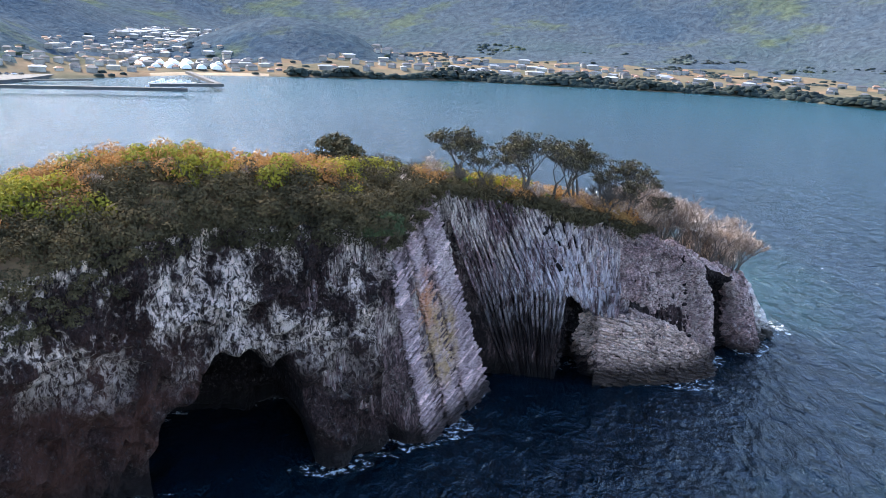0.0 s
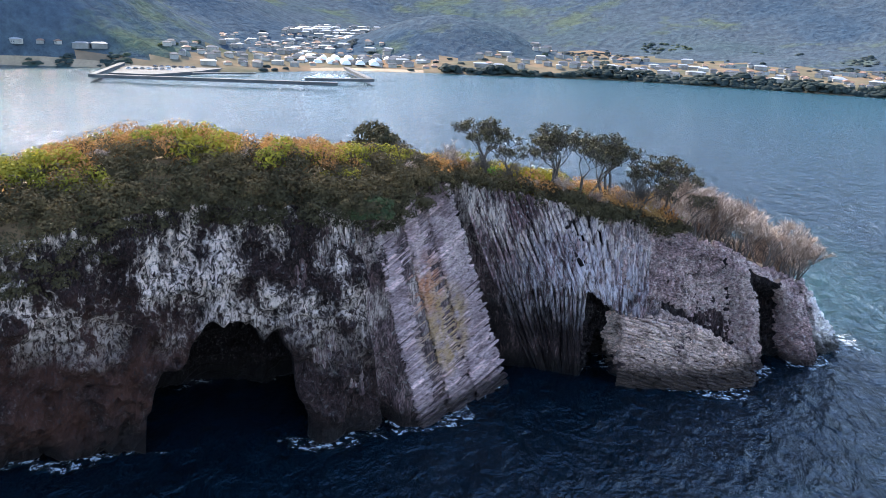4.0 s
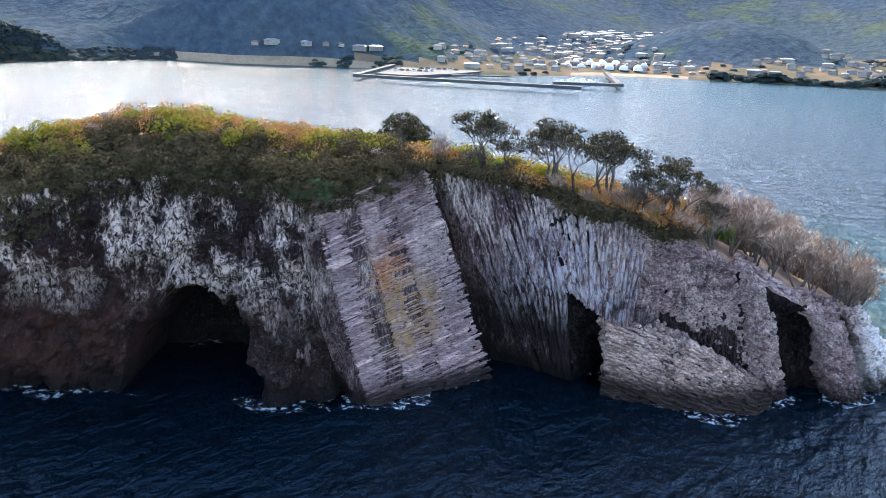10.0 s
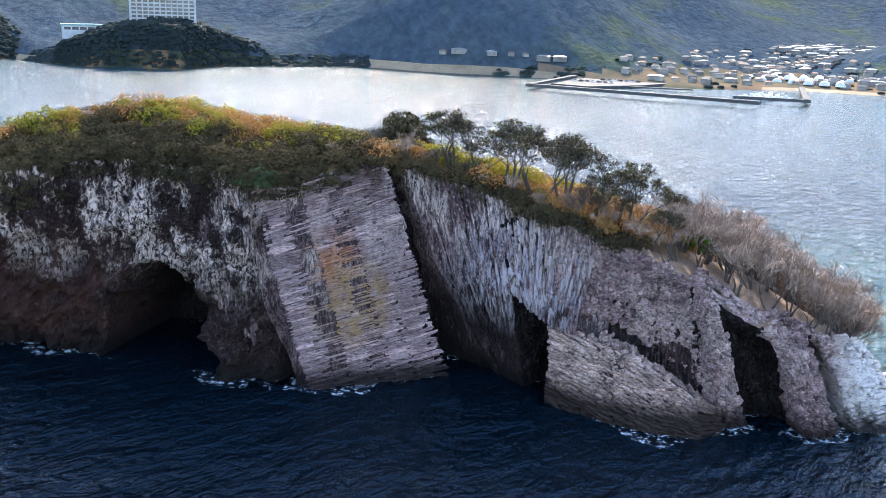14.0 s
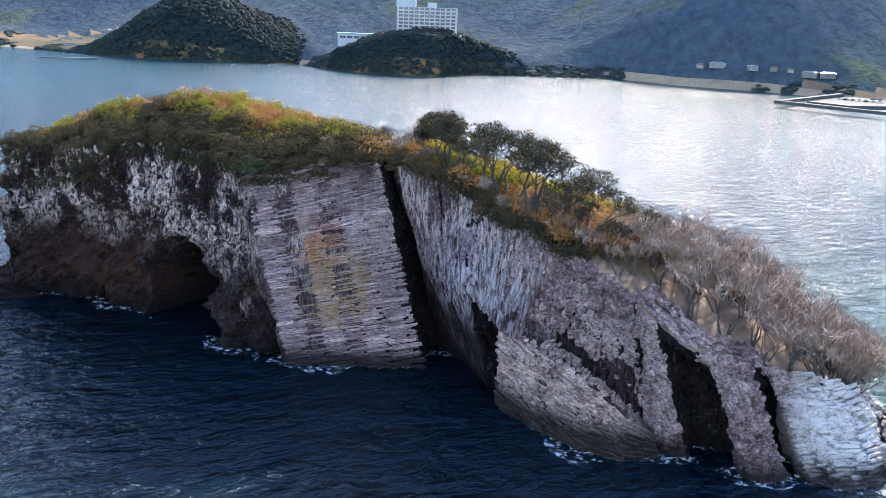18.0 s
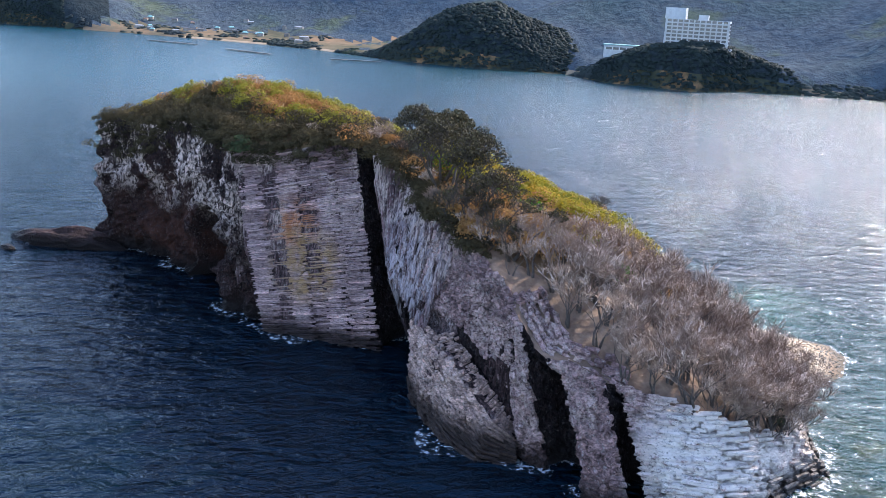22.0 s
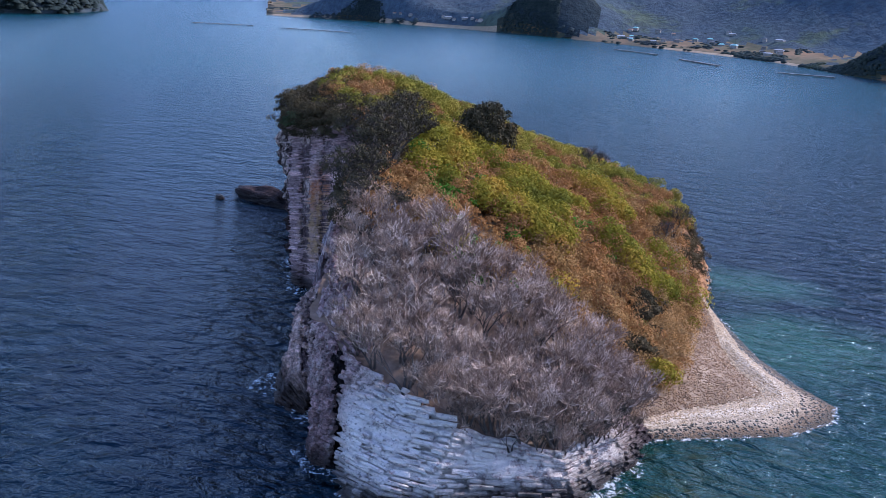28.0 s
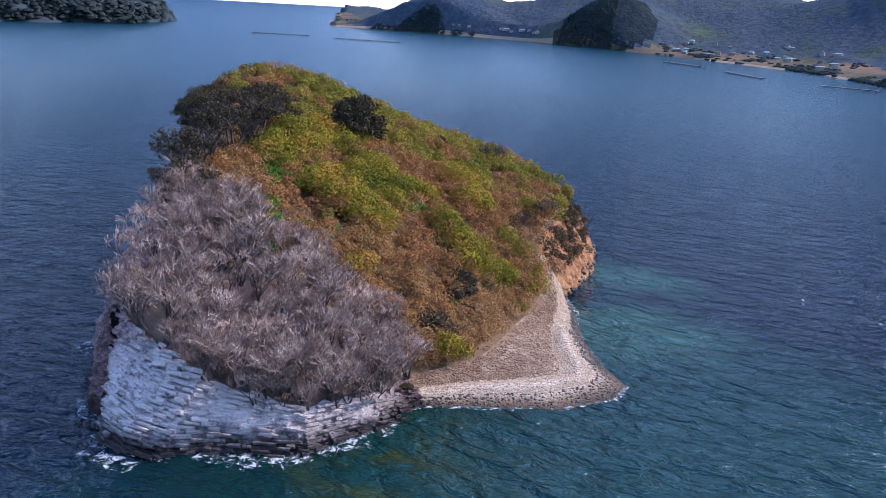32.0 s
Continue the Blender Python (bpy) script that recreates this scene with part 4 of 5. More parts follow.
def leaf_quads(centres, count, radius, size, seed, squash=0.7):
    g = np.random.default_rng(seed)
    c = np.repeat(np.asarray(centres, float), count, axis=0)
    n = len(c)
    off = g.normal(0, 1, (n, 3))
    off /= np.linalg.norm(off, axis=1)[:, None] + 1e-9
    off[:, 2] = np.where(off[:, 2] < -0.35, -off[:, 2], off[:, 2])
    face = off + 0.35 * g.normal(0, 1, (n, 3))
    off *= (0.62 + 0.42 * g.random((n, 1)) ** 0.6) * radius
    off[:, 2] *= squash
    c = c + off
    a = np.cross(face, g.normal(0, 1, (n, 3)))
    a /= np.linalg.norm(a, axis=1)[:, None] + 1e-9
    b = np.cross(face, a)
    b /= np.linalg.norm(b, axis=1)[:, None] + 1e-9
    s = size * g.uniform(0.6, 1.3, (n, 1))
    a, b = a * s, b * s * 0.55
    return np.stack([c - a, c - b * 0.9, c + a, c + b], 1)


def bare_tree_meshes(seed, height, bark=None, twig=None):
    limbs, tips = grow(seed, height, 3, 5, 0.62, 0.05, fork=(2, 3, 2))
    wood = [tube(p, q, max(a * 0.75, 0.03), max(b * 0.75, 0.024), 5) for p, q, a, b, lev in limbs if lev < 3]
    twigs = [tube(p, q, max(a * 0.8, 0.03), max(b * 0.8, 0.022), 3) for p, q, a, b, lev in limbs if lev >= 3]
    r = random.Random(seed + 1)
    for p, d in tips:
        for _ in range(3):
            e = p + (d + Vector((r.gauss(0, 0.8), r.gauss(0, 0.8), r.gauss(0.1, 0.4)))).normalized() * r.uniform(0.4, 1.1)
            twigs.append(tube(p, e, 0.022, 0.012, 3))
    return mesh_from("trunk", *merge(wood), bark or BARK), mesh_from("crown", *merge(twigs), twig or TWIG)


def leafy_tree_meshes(seed, height, stems, spread, flat, leaf, leaves=26, lsize=0.22, radius=0.75, levels=4, bole=1.0):
    limbs, tips = grow(seed, height, stems, levels, spread, flat, bole=bole)
    wood = [tube(p, q, max(a, 0.03), max(b, 0.025), 5) for p, q, a, b, lev in limbs]
    crown = leaf_quads([p for p, d in tips], leaves, radius, lsize, seed, 0.6)
    return mesh_from("trunk", *merge(wood), DARKBARK), quads_mesh("crown", crown, leaf)


def plant(name, meshes, x, y, label, group, scale=1.0, rz=0.0, sink=0.15, z=None):
    z = float(ground_z(x, y)[0]) if z is None else z
    ob = thing(name, label, "tree", pose(x, y, z - sink, rng.uniform(-5, 5), rng.uniform(-5, 5), rz), group)
    ob.scale = (scale, scale, scale)
    part("trunk", meshes[0], ob)
    part("crown", meshes[1], ob)
    return ob


BARE = [bare_tree_meshes(100 + i, 8.0) for i in range(5)]
DARKBARE = bare_tree_meshes(120, 8.0, DARKBARK, DARKBARK)


def build_grove():
    r = random.Random(21)
    spots = []
    tries = 0
    while len(spots) < 68 and tries < 9000:
        tries += 1
        x, y = r.uniform(36, 66), r.uniform(147, 186)
        if not inside(x, y, RIM_LOOP)[0]:
            continue
        if x < 41 - 0.12 * (y - 148) or y - 147 < (x - 42) * 0.5:
            continue
        if any((x - a) ** 2 + (y - b) ** 2 < 9 for a, b in spots):
            continue
        spots.append((x, y))
    spots += [(60.6, 168.5), (59.6, 173.2), (57.8, 176.6), (55.6, 179.6), (52.0, 181.6), (48.6, 183.2), (45.2, 184.2), (41.6, 183.6), (61.4, 163.4)]
    for x, y in spots:
        plant("leafless_tree", BARE[r.randrange(5)], x, y, "leafless grey tree whitened by bird droppings on bare earth", "grove of leafless trees", r.uniform(1.1, 1.5), r.uniform(0, 360))


build_grove()

SPARSE = leafy_tree_meshes(140, 8.0, 3, 0.8, 0.3, LEAF_BUSH, 1, 0.13, 0.5, 5)
for x, y, s in ((57.2, 178.6, 0.7), (50.4, 183.6, 0.7), (44.0, 185.0, 0.65)):
    plant("half_bare_tree", SPARSE, x, y, "low spreading tree with a few olive leaves at the grove's edge", "half-bare trees at the shore", s, x * 23)
for k, (x, y, s) in enumerate(((62.2, 165.6, 0.95), (62.0, 169.4, 0.95), (60.6, 172.4, 1.0), (59.4, 175.6, 0.95), (58.2, 179.0, 0.95), (55.4, 181.2, 1.0), (52.4, 182.8, 0.95), (49.4, 184.2, 1.0), (46.6, 185.2, 0.95), (43.4, 185.8, 0.95))):
    plant("leafless_tree", BARE[k % 5], x, y, "low leafless tree leaning out over the whitened rock", "grove of leafless trees", s, k * 67, sink=1.0)

EVER = [leafy_tree_meshes(200 + i, 8.0, 3, 0.9, 0.16, LEAF_DARK, 4, 0.14, 0.4, 5, 2.0) for i in range(4)]
for k, (x, y, s) in enumerate(((10, 138, 0.95), (15, 139, 0.85), (20, 139.5, 1.0), (24, 140.5, 1.05), (28, 141.5, 1.05), (33, 143, 0.9), (36.5, 144.5, 0.95), (40, 146.5, 0.75))):
    plant("evergreen_tree", EVER[k % 4], x, y, "windswept dark evergreen tree with bare lower stems on the cliff rim", "trees on the rim", s * 1.5, k * 77)


def dome_meshes():
    """A dense round-headed tree whose crown comes low."""
    limbs, tips = grow(310, 4.6, 5, 4, 0.8, 0.05)
    g = np.random.default_rng(310)
    d = g.normal(0, 1, (170, 3))
    d /= np.linalg.norm(d, axis=1)[:, None]
    d[:, 2] = np.abs(d[:, 2])
    c = d * (2.6, 2.6, 3.0) * g.uniform(0.7, 1.05, (170, 1)) + (0, 0, 0.9)
    return (mesh_from("trunk", *merge([tube(p, q, max(a, 0.03), max(b, 0.025), 5) for p, q, a, b, lev in limbs if q.length < 3.6]), DARKBARK),
            quads_mesh("crown", leaf_quads(c, 40, 0.62, 0.15, 311, 0.7), LEAF_DARK))


DOME = dome_meshes()
plant("evergreen_tree", DOME, -8.5, 146.5, "dense round dark evergreen tree on the slope", "", 2.1, 20).scale = (2.0, 2.0, 2.5)
plant("evergreen_tree", DOME, -42, 148, "dense round dark evergreen tree on the slope", "", 0.8, 80)
plant("evergreen_tree", DOME, 13.4, 181.6, "low dense dark evergreen at the foot of the slope", "", 0.95, 120)
for x, y, s in ((-24, 181, 0.55), (-48, 159, 0.6), (-15, 180, 0.45), (-68, 152, 0.4)):
    plant("leafless_tree", DARKBARE, x, y, "small dark leafless tree on the far slope", "", s * 1.7, x * 5)
BUSH = leafy_tree_meshes(330, 3.6, 4, 1.0, 0.1, LEAF_OLIVE, 70, 0.2, 0.7, 3)
HANGING = leafy_tree_meshes(335, 3.6, 5, 1.0, 0.1, LEAF_BUSH, 80, 0.18, 0.75, 3)
plant("round_bush", HANGING, -1.6, 109.9, "dense round green bush hanging over the cliff rim", "", 1.45, 30, z=28.4)
for x, y, s, z in ((20, 158, 0.8, None), (26, 150, 0.9, None), (15.7, 182.2, 1.4, None), (18.5, 184, 1.0, None), (28, 182.5, 1.5, None), (26, 184, 1.2, None), (40, 187.0, 0.5, None), (33, 179, 1.3, None), (36, 180, 1.1, None)):
    plant("round_bush", BUSH, x, y, "rounded olive-green bush on the island slope", "", s, x * 9, z=z)


for x, y, s in ((22, 137.6, 0.7), (27, 138.5, 0.6), (31, 140, 0.75), (35, 141.8, 0.7), (38.5, 143.5, 0.65), (43, 146, 0.7), (8, 134.5, 0.55), (17, 137.4, 0.5), (2, 128, 0.6), (6, 132, 0.8)):
    plant("leafless_tree", BARE[int(x) % 5], x, y, "low dead whitened tree leaning at the cliff rim", "dead trees on the rim", s, x * 31)


for x, y, s in ((-33, 103, 0.42), (-25, 108, 0.36), (-17, 112, 0.4), (-10, 115, 0.34), (-40, 99, 0.3), (1, 122, 0.36)):
    plant("leafless_shrub", BARE[int(-x) % 5], x, y, "small leafless shrub standing out of the summit bamboo", "shrubs on the summit", s, x * 17, sink=-0.6)


for x, y, s in ((-2, 133, 0.7), (10, 136.5, 0.75), (3, 137, 0.7), (14, 138.5, 0.7), (0, 129, 0.6), (33, 139.8, 1.0), (35.5, 143.5, 0.95)):
    plant("leafless_tree", DARKBARE, x, y, "dark leafless tree in the thicket behind the rim", "", s, x * 41)


RIM_FRONT = np.array([COLS[q][NV - 1] for q in range(len(RING)) if RING[q][0] in ("west", "steep", "slab", "cleft", "toe")])[::2]


def scatter(n, test, seed):
    """n random places on the island's top where test holds."""
    g = np.random.default_rng(seed)
    got = []
    for _ in range(60):
        x, y = g.uniform(-85, 70, 4 * n), g.uniform(78, 190, 4 * n)
        ok = inside(x, y, RIM_LOOP) & test(x, y)
        got += list(zip(x[ok], y[ok]))
        if len(got) >= n:
            break
    return np.array(got[:n])


def patch(x, y, s, seed):
    return np.array([noise.fractal(Vector((a * s + seed, b * s, seed)), 1.0, 2.0, 3) for a, b in zip(x, y)])


def front(x, y):
    """Metres behind the southern rim, roughly."""
    line = RIM_FRONT[:, :2]
    return np.min(np.linalg.norm(np.stack([x, y], -1)[:, None] - line[None], axis=2), axis=1)


def scrub(name, label, pts, size, count, leaf, mat, seed, up=0.6, squash=0.8):
    g = np.random.default_rng(seed)
    s = size * g.uniform(0.6, 1.35, len(pts))
    z = ground_z(pts[:, 0], pts[:, 1]) + s * up + 1.3 * g.random(len(pts)) ** 2
    quads = []
    for k, (p, h, r) in enumerate(zip(pts, z, s)):
        quads.append(leaf_quads([(p[0], p[1], h)], count, r, leaf, seed * 1000 + k, squash))
    ob = new(name, quads_mesh(name, np.concatenate(quads), mat))
    return tagged(ob, label, "scrub", kind="stuff")


def not_grove(x, y):
    return x < 40 - np.maximum(0, y - 150) * 0.12


west = lambda x, y: (x * 0.8 + (y - 110) * 0.6 < 14) & not_grove(x, y)
north = lambda x, y: ~west(x, y) & not_grove(x, y)
scrub("dwarf_bamboo", "yellow-green dwarf bamboo covering the summit", scatter(900, lambda x, y: west(x, y) & (patch(x, y, 0.05, 3) > -0.25) & (front(x, y) > 4) & ((x < 8) | (front(x, y) > 9)), 31), 1.5, 170, 0.25, LEAF_BAMBOO, 31, 0.7, 1.0)
scrub("winter_scrub", "brown winter scrub among the bamboo", scatter(420, lambda x, y: west(x, y) & (patch(x, y, 0.05, 3) < 0.1) & (front(x, y) > 5), 32), 1.5, 130, 0.2, LEAF_BROWN, 32, 0.8, 1.0)
scrub("rim_scrub", "olive bushes hanging over the cliff rim", scatter(620, lambda x, y: not_grove(x, y) & (front(x, y) < np.where(x < 3, 9.5, 2.2)) & (x < 26), 33), 1.6, 150, 0.19, LEAF_OLIVE, 33, 0.45)
scrub("dwarf_bamboo", "yellow-green thickets on the northern slope", scatter(400, lambda x, y: north(x, y) & (front(x, y) > 8) & (((x > -9) & (x < 23) & (y + 0.53 * x < 187) & (patch(x, y, 0.06, 9) > -0.1)) | (patch(x, y, 0.08, 9) > 0.3)), 34), 2.3, 270, 0.27, LEAF_SLOPE, 34, 0.7, 0.9)
scrub("winter_scrub", "brown leafless scrub on the northern slope", scatter(520, lambda x, y: north(x, y) & ((x < -5) | (x > 20) | (patch(x, y, 0.06, 9) < 0.05)), 35), 1.9, 190, 0.22, LEAF_BROWN, 35, 0.7)
scrub("olive_scrub", "dark olive shrubs dotted over the slope", scatter(130, lambda x, y: not_grove(x, y) & (patch(x, y, 0.09, 14) > 0.2), 36), 1.5, 150, 0.19, LEAF_OLIVE, 36)
scrub("thicket", "dense dark olive thicket between the rim trees and the summit", scatter(50, lambda x, y: (np.hypot(x - 4, y - 130) < 15) & (front(x, y) > 2.5), 39), 1.9, 200, 0.2, LEAF_OLIVE, 39, 0.6)
scrub("green_weeds", "fresh green weeds in hollows of the slope", scatter(110, lambda x, y: north(x, y) & (patch(x, y, 0.07, 21) > 0.3), 37), 0.9, 80, 0.2, LEAF_GREEN, 37, 1.5)
scrub("green_weeds", "strip of fresh green weeds down the slope", scatter(70, lambda x, y: (np.abs((y - 140) - 0.68 * (x - 8)) < 1.6 + patch(x, y, 0.2, 5)) & (x > 7) & (x < 43), 46), 1.3, 150, 0.24, LEAF_GREEN, 46, 1.1)
scrub("dry_grass", "tan dry grass along the lower edge of the slope", scatter(950, lambda x, y: north(x, y) & ((y + 0.53 * x > 181) | (patch(x, y, 0.05, 27) > 0.4)), 38), 1.3, 130, 0.16, GRASS_DRY, 38, 0.6, 1.4)


def rim_bushes():
    """Bushes that lean out over the edge of the cliffs."""
    g = np.random.default_rng(44)
    quads = []
    NORTH = [q for q in range(len(RING)) if RING[q][0] == "orange" and fract((COLS[q][NV // 2][0], 1, 1), 0.12) > -0.3]
    for k in range(1100):
        p = RIM_FRONT[g.integers(len(RIM_FRONT))]
        if p[0] > 40:
            continue
        if k >= 780:
            q = NORTH[g.integers(len(NORTH))]
            c = COLS[q][int(g.integers(int(0.4 * NV), NV))] + g.normal(0, 0.4, 3)
            quads.append(leaf_quads([c], 110, g.uniform(0.7, 1.5), 0.18, 4400 + k, 0.75))
            continue
        low = g.uniform(0.2, 1.0) ** 2 * (8.0 if p[0] < -27 else (3.5 if p[0] < 5 else 1.5))
        c = p + np.array((g.normal(0, 0.9), g.normal(0, 0.9), 0.9 - low))
        quads.append(leaf_quads([c], 120, g.uniform(0.7, 1.5), 0.18, 4400 + k, 0.75))
    tagged(new("rim_bushes", quads_mesh("rim_bushes", np.concatenate(quads), LEAF_OLIVE)), "ragged olive-brown bushes leaning out over the cliff edge", "scrub", kind="stuff")


rim_bushes()


# ---- beach stones and foam ----
def stones(name, label, cells, count, lo, hi, mat, seed):
    r = random.Random(seed)
    shapes = [boulder(600 + i, 1, 0.8, 0.55, 1) for i in range(6)]
    got = []
    for _ in range(count):
        q, k = r.choice(cells)
        a, b, c = (Vector(COLS[i][j]) for i, j in ((q, k), ((q + 1) % len(COLS), k), (q, k + 1)))
        p = a + (b - a) * r.random() + (c - a) * r.random()
        s = r.uniform(lo, hi) * r.uniform(0.6, 1.2)
        m = Matrix.Translation(p) @ Matrix.Rotation(r.uniform(0, 6.28), 4, "Z") @ Matrix.Diagonal((s, s, s, 1))
        v, f = r.choice(shapes)
        got.append(([tuple(m @ Vector(x)) for x in v], f))
    tagged(new(name, mesh_from(name, *merge(got), mat)), label, "stones", kind="stuff")


beach_cells = [(q, k) for q in range(len(RING)) if RING[q][0] == "beach" for k in range(int(0.34 * NV), int(0.6 * NV))]
flat_cells = [(q, k) for q in range(len(RING)) if RING[q][0] == "beach" for k in range(int(0.58 * NV), NV - 2)]
edge_cells = [(q, k) for q in range(len(RING)) if RING[q][0] == "beach" for k in range(int(0.22 * NV), int(0.34 * NV))]
rock_cells = [(q, k) for q in range(len(RING)) if RING[q][0] in ("orange", "east") and RING[q][1][1] > 165 for k in range(4, 12)]
stones("beach_stones", "rounded pale beach stones", beach_cells, 5200, 0.07, 0.2, PEBBLE, 41)
stones("hollow_cobbles", "brown cobbles lying in the hollow behind the berm", flat_cells, 5200, 0.09, 0.24, COBBLE, 45)
stones("wet_stones", "wet dark stones along the water's edge", edge_cells, 1700, 0.1, 0.28, WETSTONE, 42)
stones("shore_boulders", "dark boulders at the cliff foot", rock_cells, 260, 0.25, 0.8, WETSTONE, 43)


def build_foam():
    """Broken white water along the cliff foot, just over the sea."""
    line = []
    for q in range(len(RING)):
        if RING[q][0] == "back":
            continue
        col = COLS[q]
        k = next((i for i in range(1, NV) if col[i][2] > 0.0), 1)
        t = (0 - col[k - 1][2]) / (col[k][2] - col[k - 1][2] + 1e-6)
        line.append((Vector(col[k - 1]).lerp(Vector(col[k]), max(0, min(1, t))), RING[q][0]))
    vs, fs = [], []
    last = False
    for n, (p, kind) in enumerate(line):
        a, b = line[max(0, n - 3)][0], line[min(len(line) - 1, n + 3)][0]
        d = b - a
        outw = Vector((d.y, -d.x, 0)).normalized()
        wide = (0.8 if kind in ("beach", "orange") else (6.5 if p.x > 66 else 4.6)) * max(0.0, 0.45 + fract((p.x, p.y, 5), 0.09) + 0.35 * fract((p.x, p.y, 2), 0.4))
        near_last = n > 0 and (p - line[n - 1][0]).length < 3
        for s in (-0.8, 0.35 * wide, wide):
            c = p + outw * s
            vs.append((c.x, c.y, 0.06))
        if near_last and wide > 0.1:
            o = 3 * n
            fs += [(o - 3, o, o + 1, o - 2), (o - 2, o + 1, o + 2, o - 1)]
    ob = new("foam", mesh_from("foam", vs, fs, FOAM))
    ob.visible_shadow = False
    tagged(ob, "white foam washing round the rocks", "foam", kind="stuff")


build_foam()


# ---- the far shore ----
def far(x, y):
    return 60 + (x - 60) * 0.95, 100 + (y - 100) * 0.95


COAST = [far(*p) for p in ((900, 420), (560, 560), (372, 693), (317, 774), (197, 815), (52, 850), (-100, 825), (-150, 812), (-185, 800), (-250, 720), (-352, 700), (-400, 690),
                           (-470, 650), (-535, 640), (-572, 560), (-590, 515), (-565, 460), (-630, 405), (-720, 395), (-752, 312), (-824, 244), (-985, 160),
                           (-1080, 70), (-1200, -80), (-1310, -250), (-1370, -400), (-1410, -600), (-1400, -790), (-1900, -1000))]
HILLS = ((-480, 770, 86, 130), (-120, 990, 40, 90), (-650, 1700, 125, 380), (-150, 2250, 190, 560), (470, 1650, 215, 360), (850, 1250, 150, 330), (-700, 860, 110, 210),
         (-1120, 1500, 150, 420), (-775, 310, 48, 70), (-575, 455, 30, 80), (-900, 560, 85, 190), (-1440, 300, 118, 200), (-1290, -190, 46, 80), (-1420, -560, 58, 120),
         (-1640, -190, 125, 280), (-1500, 620, 150, 330), (-560, 1100, 80, 180), (120, 1900, 150, 380))


def shore_points(step_m):
    got = []
    for (x0, y0), (x1, y1) in zip(COAST, COAST[1:]):
        n = max(1, int(math.hypot(x1 - x0, y1 - y0) / step_m))
        got += [(x0 + (x1 - x0) * i / n, y0 + (y1 - y0) * i / n) for i in range(n)]
    return got


SHORE = shore_points(16)
HUB = (40, 120)


def land_z(x, y, d):
    """Height of the far land d metres behind the shore."""
    x, y, d = (np.asarray(v, float) for v in (x, y, d))
    h = 1.2 + 0.014 * np.minimum(d, 700) + 1.0 * np.minimum(1, d / 15)
    for cx, cy, hh, r in HILLS:
        h = h + hh * np.exp(-(((x - cx) ** 2 + (y - cy) ** 2) / r**2) ** 1.15) * np.minimum(1, d / (13 if r < 90 else 35))
    return h


def headland(x, y):
    """True on the dark wooded headlands of the bay."""
    return any(math.hypot(x - a, y - b) < r for a, b, r in ((-745, 300, 105), (-540, 440, 100), (-1240, -190, 85), (-1300, -560, 60)))


def build_far_land():
    ds = [-12, 0, 6, 14, 24, 34, 44, 55, 66, 78, 90, 103, 116, 130, 145, 160, 176, 193, 210, 230, 250, 270, 290, 315, 340, 370, 400, 430, 470, 510, 560, 610, 660, 720, 780, 850, 930, 1020, 1120, 1320, 1600, 2000, 2500]
    vs = []
    for x, y in SHORE:
        L = math.hypot(x - HUB[0], y - HUB[1])
        ux, uy = (x - HUB[0]) / L, (y - HUB[1]) / L
        for d in ds:
            px, py = x + ux * d, y + uy * d
            w = 4 * fract((px, py, 0), 0.02, 4) * min(1, max(0, d) / 60) + (14 * fract((px, py, 9), 0.004, 3)) * min(1, max(0, d - 80) / 300)
            w += 3.2 * fract((px, py, 5), 0.07, 3) * min(1, max(0, d - 8) / 30) if land_z(px, py, d) > 12 else 0
            vs.append((px, py, -3.0 if d < 0 else float(land_z(px, py, d)) + w))
    m = len(ds)
    low, wood, sand, bluff, cape = [], [], [], [], []
    for i in range(len(SHORE) - 1):
        for k in range(m - 1):
            f = (i * m + k, (i + 1) * m + k, (i + 1) * m + k + 1, i * m + k + 1)
            z = vs[f[3]][2]
            d = ds[k]
            x, y = SHORE[i]
            if d < 6 and headland(x, y):
                bluff.append(f)
            elif headland(*vs[f[3]][:2]):
                cape.append(f)
            elif d < 6 and not headland(x, y) and (-540 < x < -300 or -190 < x < -100 or -1080 < x < -620 or x < -1250):
                sand.append(f)
            elif d > 650 or z - (2.2 + 0.014 * min(d, 700)) > 5 + 4 * fract((x, y, d * 0.05), 0.01):
                wood.append(f)
            else:
                low.append(f)
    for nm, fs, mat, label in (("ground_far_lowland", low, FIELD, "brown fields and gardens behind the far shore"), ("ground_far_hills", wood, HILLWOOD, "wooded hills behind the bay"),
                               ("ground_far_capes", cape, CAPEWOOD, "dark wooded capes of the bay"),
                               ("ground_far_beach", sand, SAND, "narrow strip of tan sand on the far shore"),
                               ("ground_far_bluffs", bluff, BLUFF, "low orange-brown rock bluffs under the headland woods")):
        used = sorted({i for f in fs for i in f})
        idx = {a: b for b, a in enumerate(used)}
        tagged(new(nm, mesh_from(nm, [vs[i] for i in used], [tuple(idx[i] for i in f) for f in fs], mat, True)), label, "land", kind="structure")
    return vs, ds


LAND, LAND_D = build_far_land()


def far_spot(i, d):
    """Place and height d metres behind shore point i."""
    x, y = SHORE[i]
    L = math.hypot(x - HUB[0], y - HUB[1])
    px, py = x + (x - HUB[0]) / L * d, y + (y - HUB[1]) / L * d
    m = len(LAND_D)
    k = max(1, min(m - 2, int(np.searchsorted(LAND_D, d)) - 1))
    t = (d - LAND_D[k]) / (LAND_D[k + 1] - LAND_D[k])
    z = LAND[i * m + k][2] * (1 - t) + LAND[i * m + k + 1][2] * t
    return px, py, z


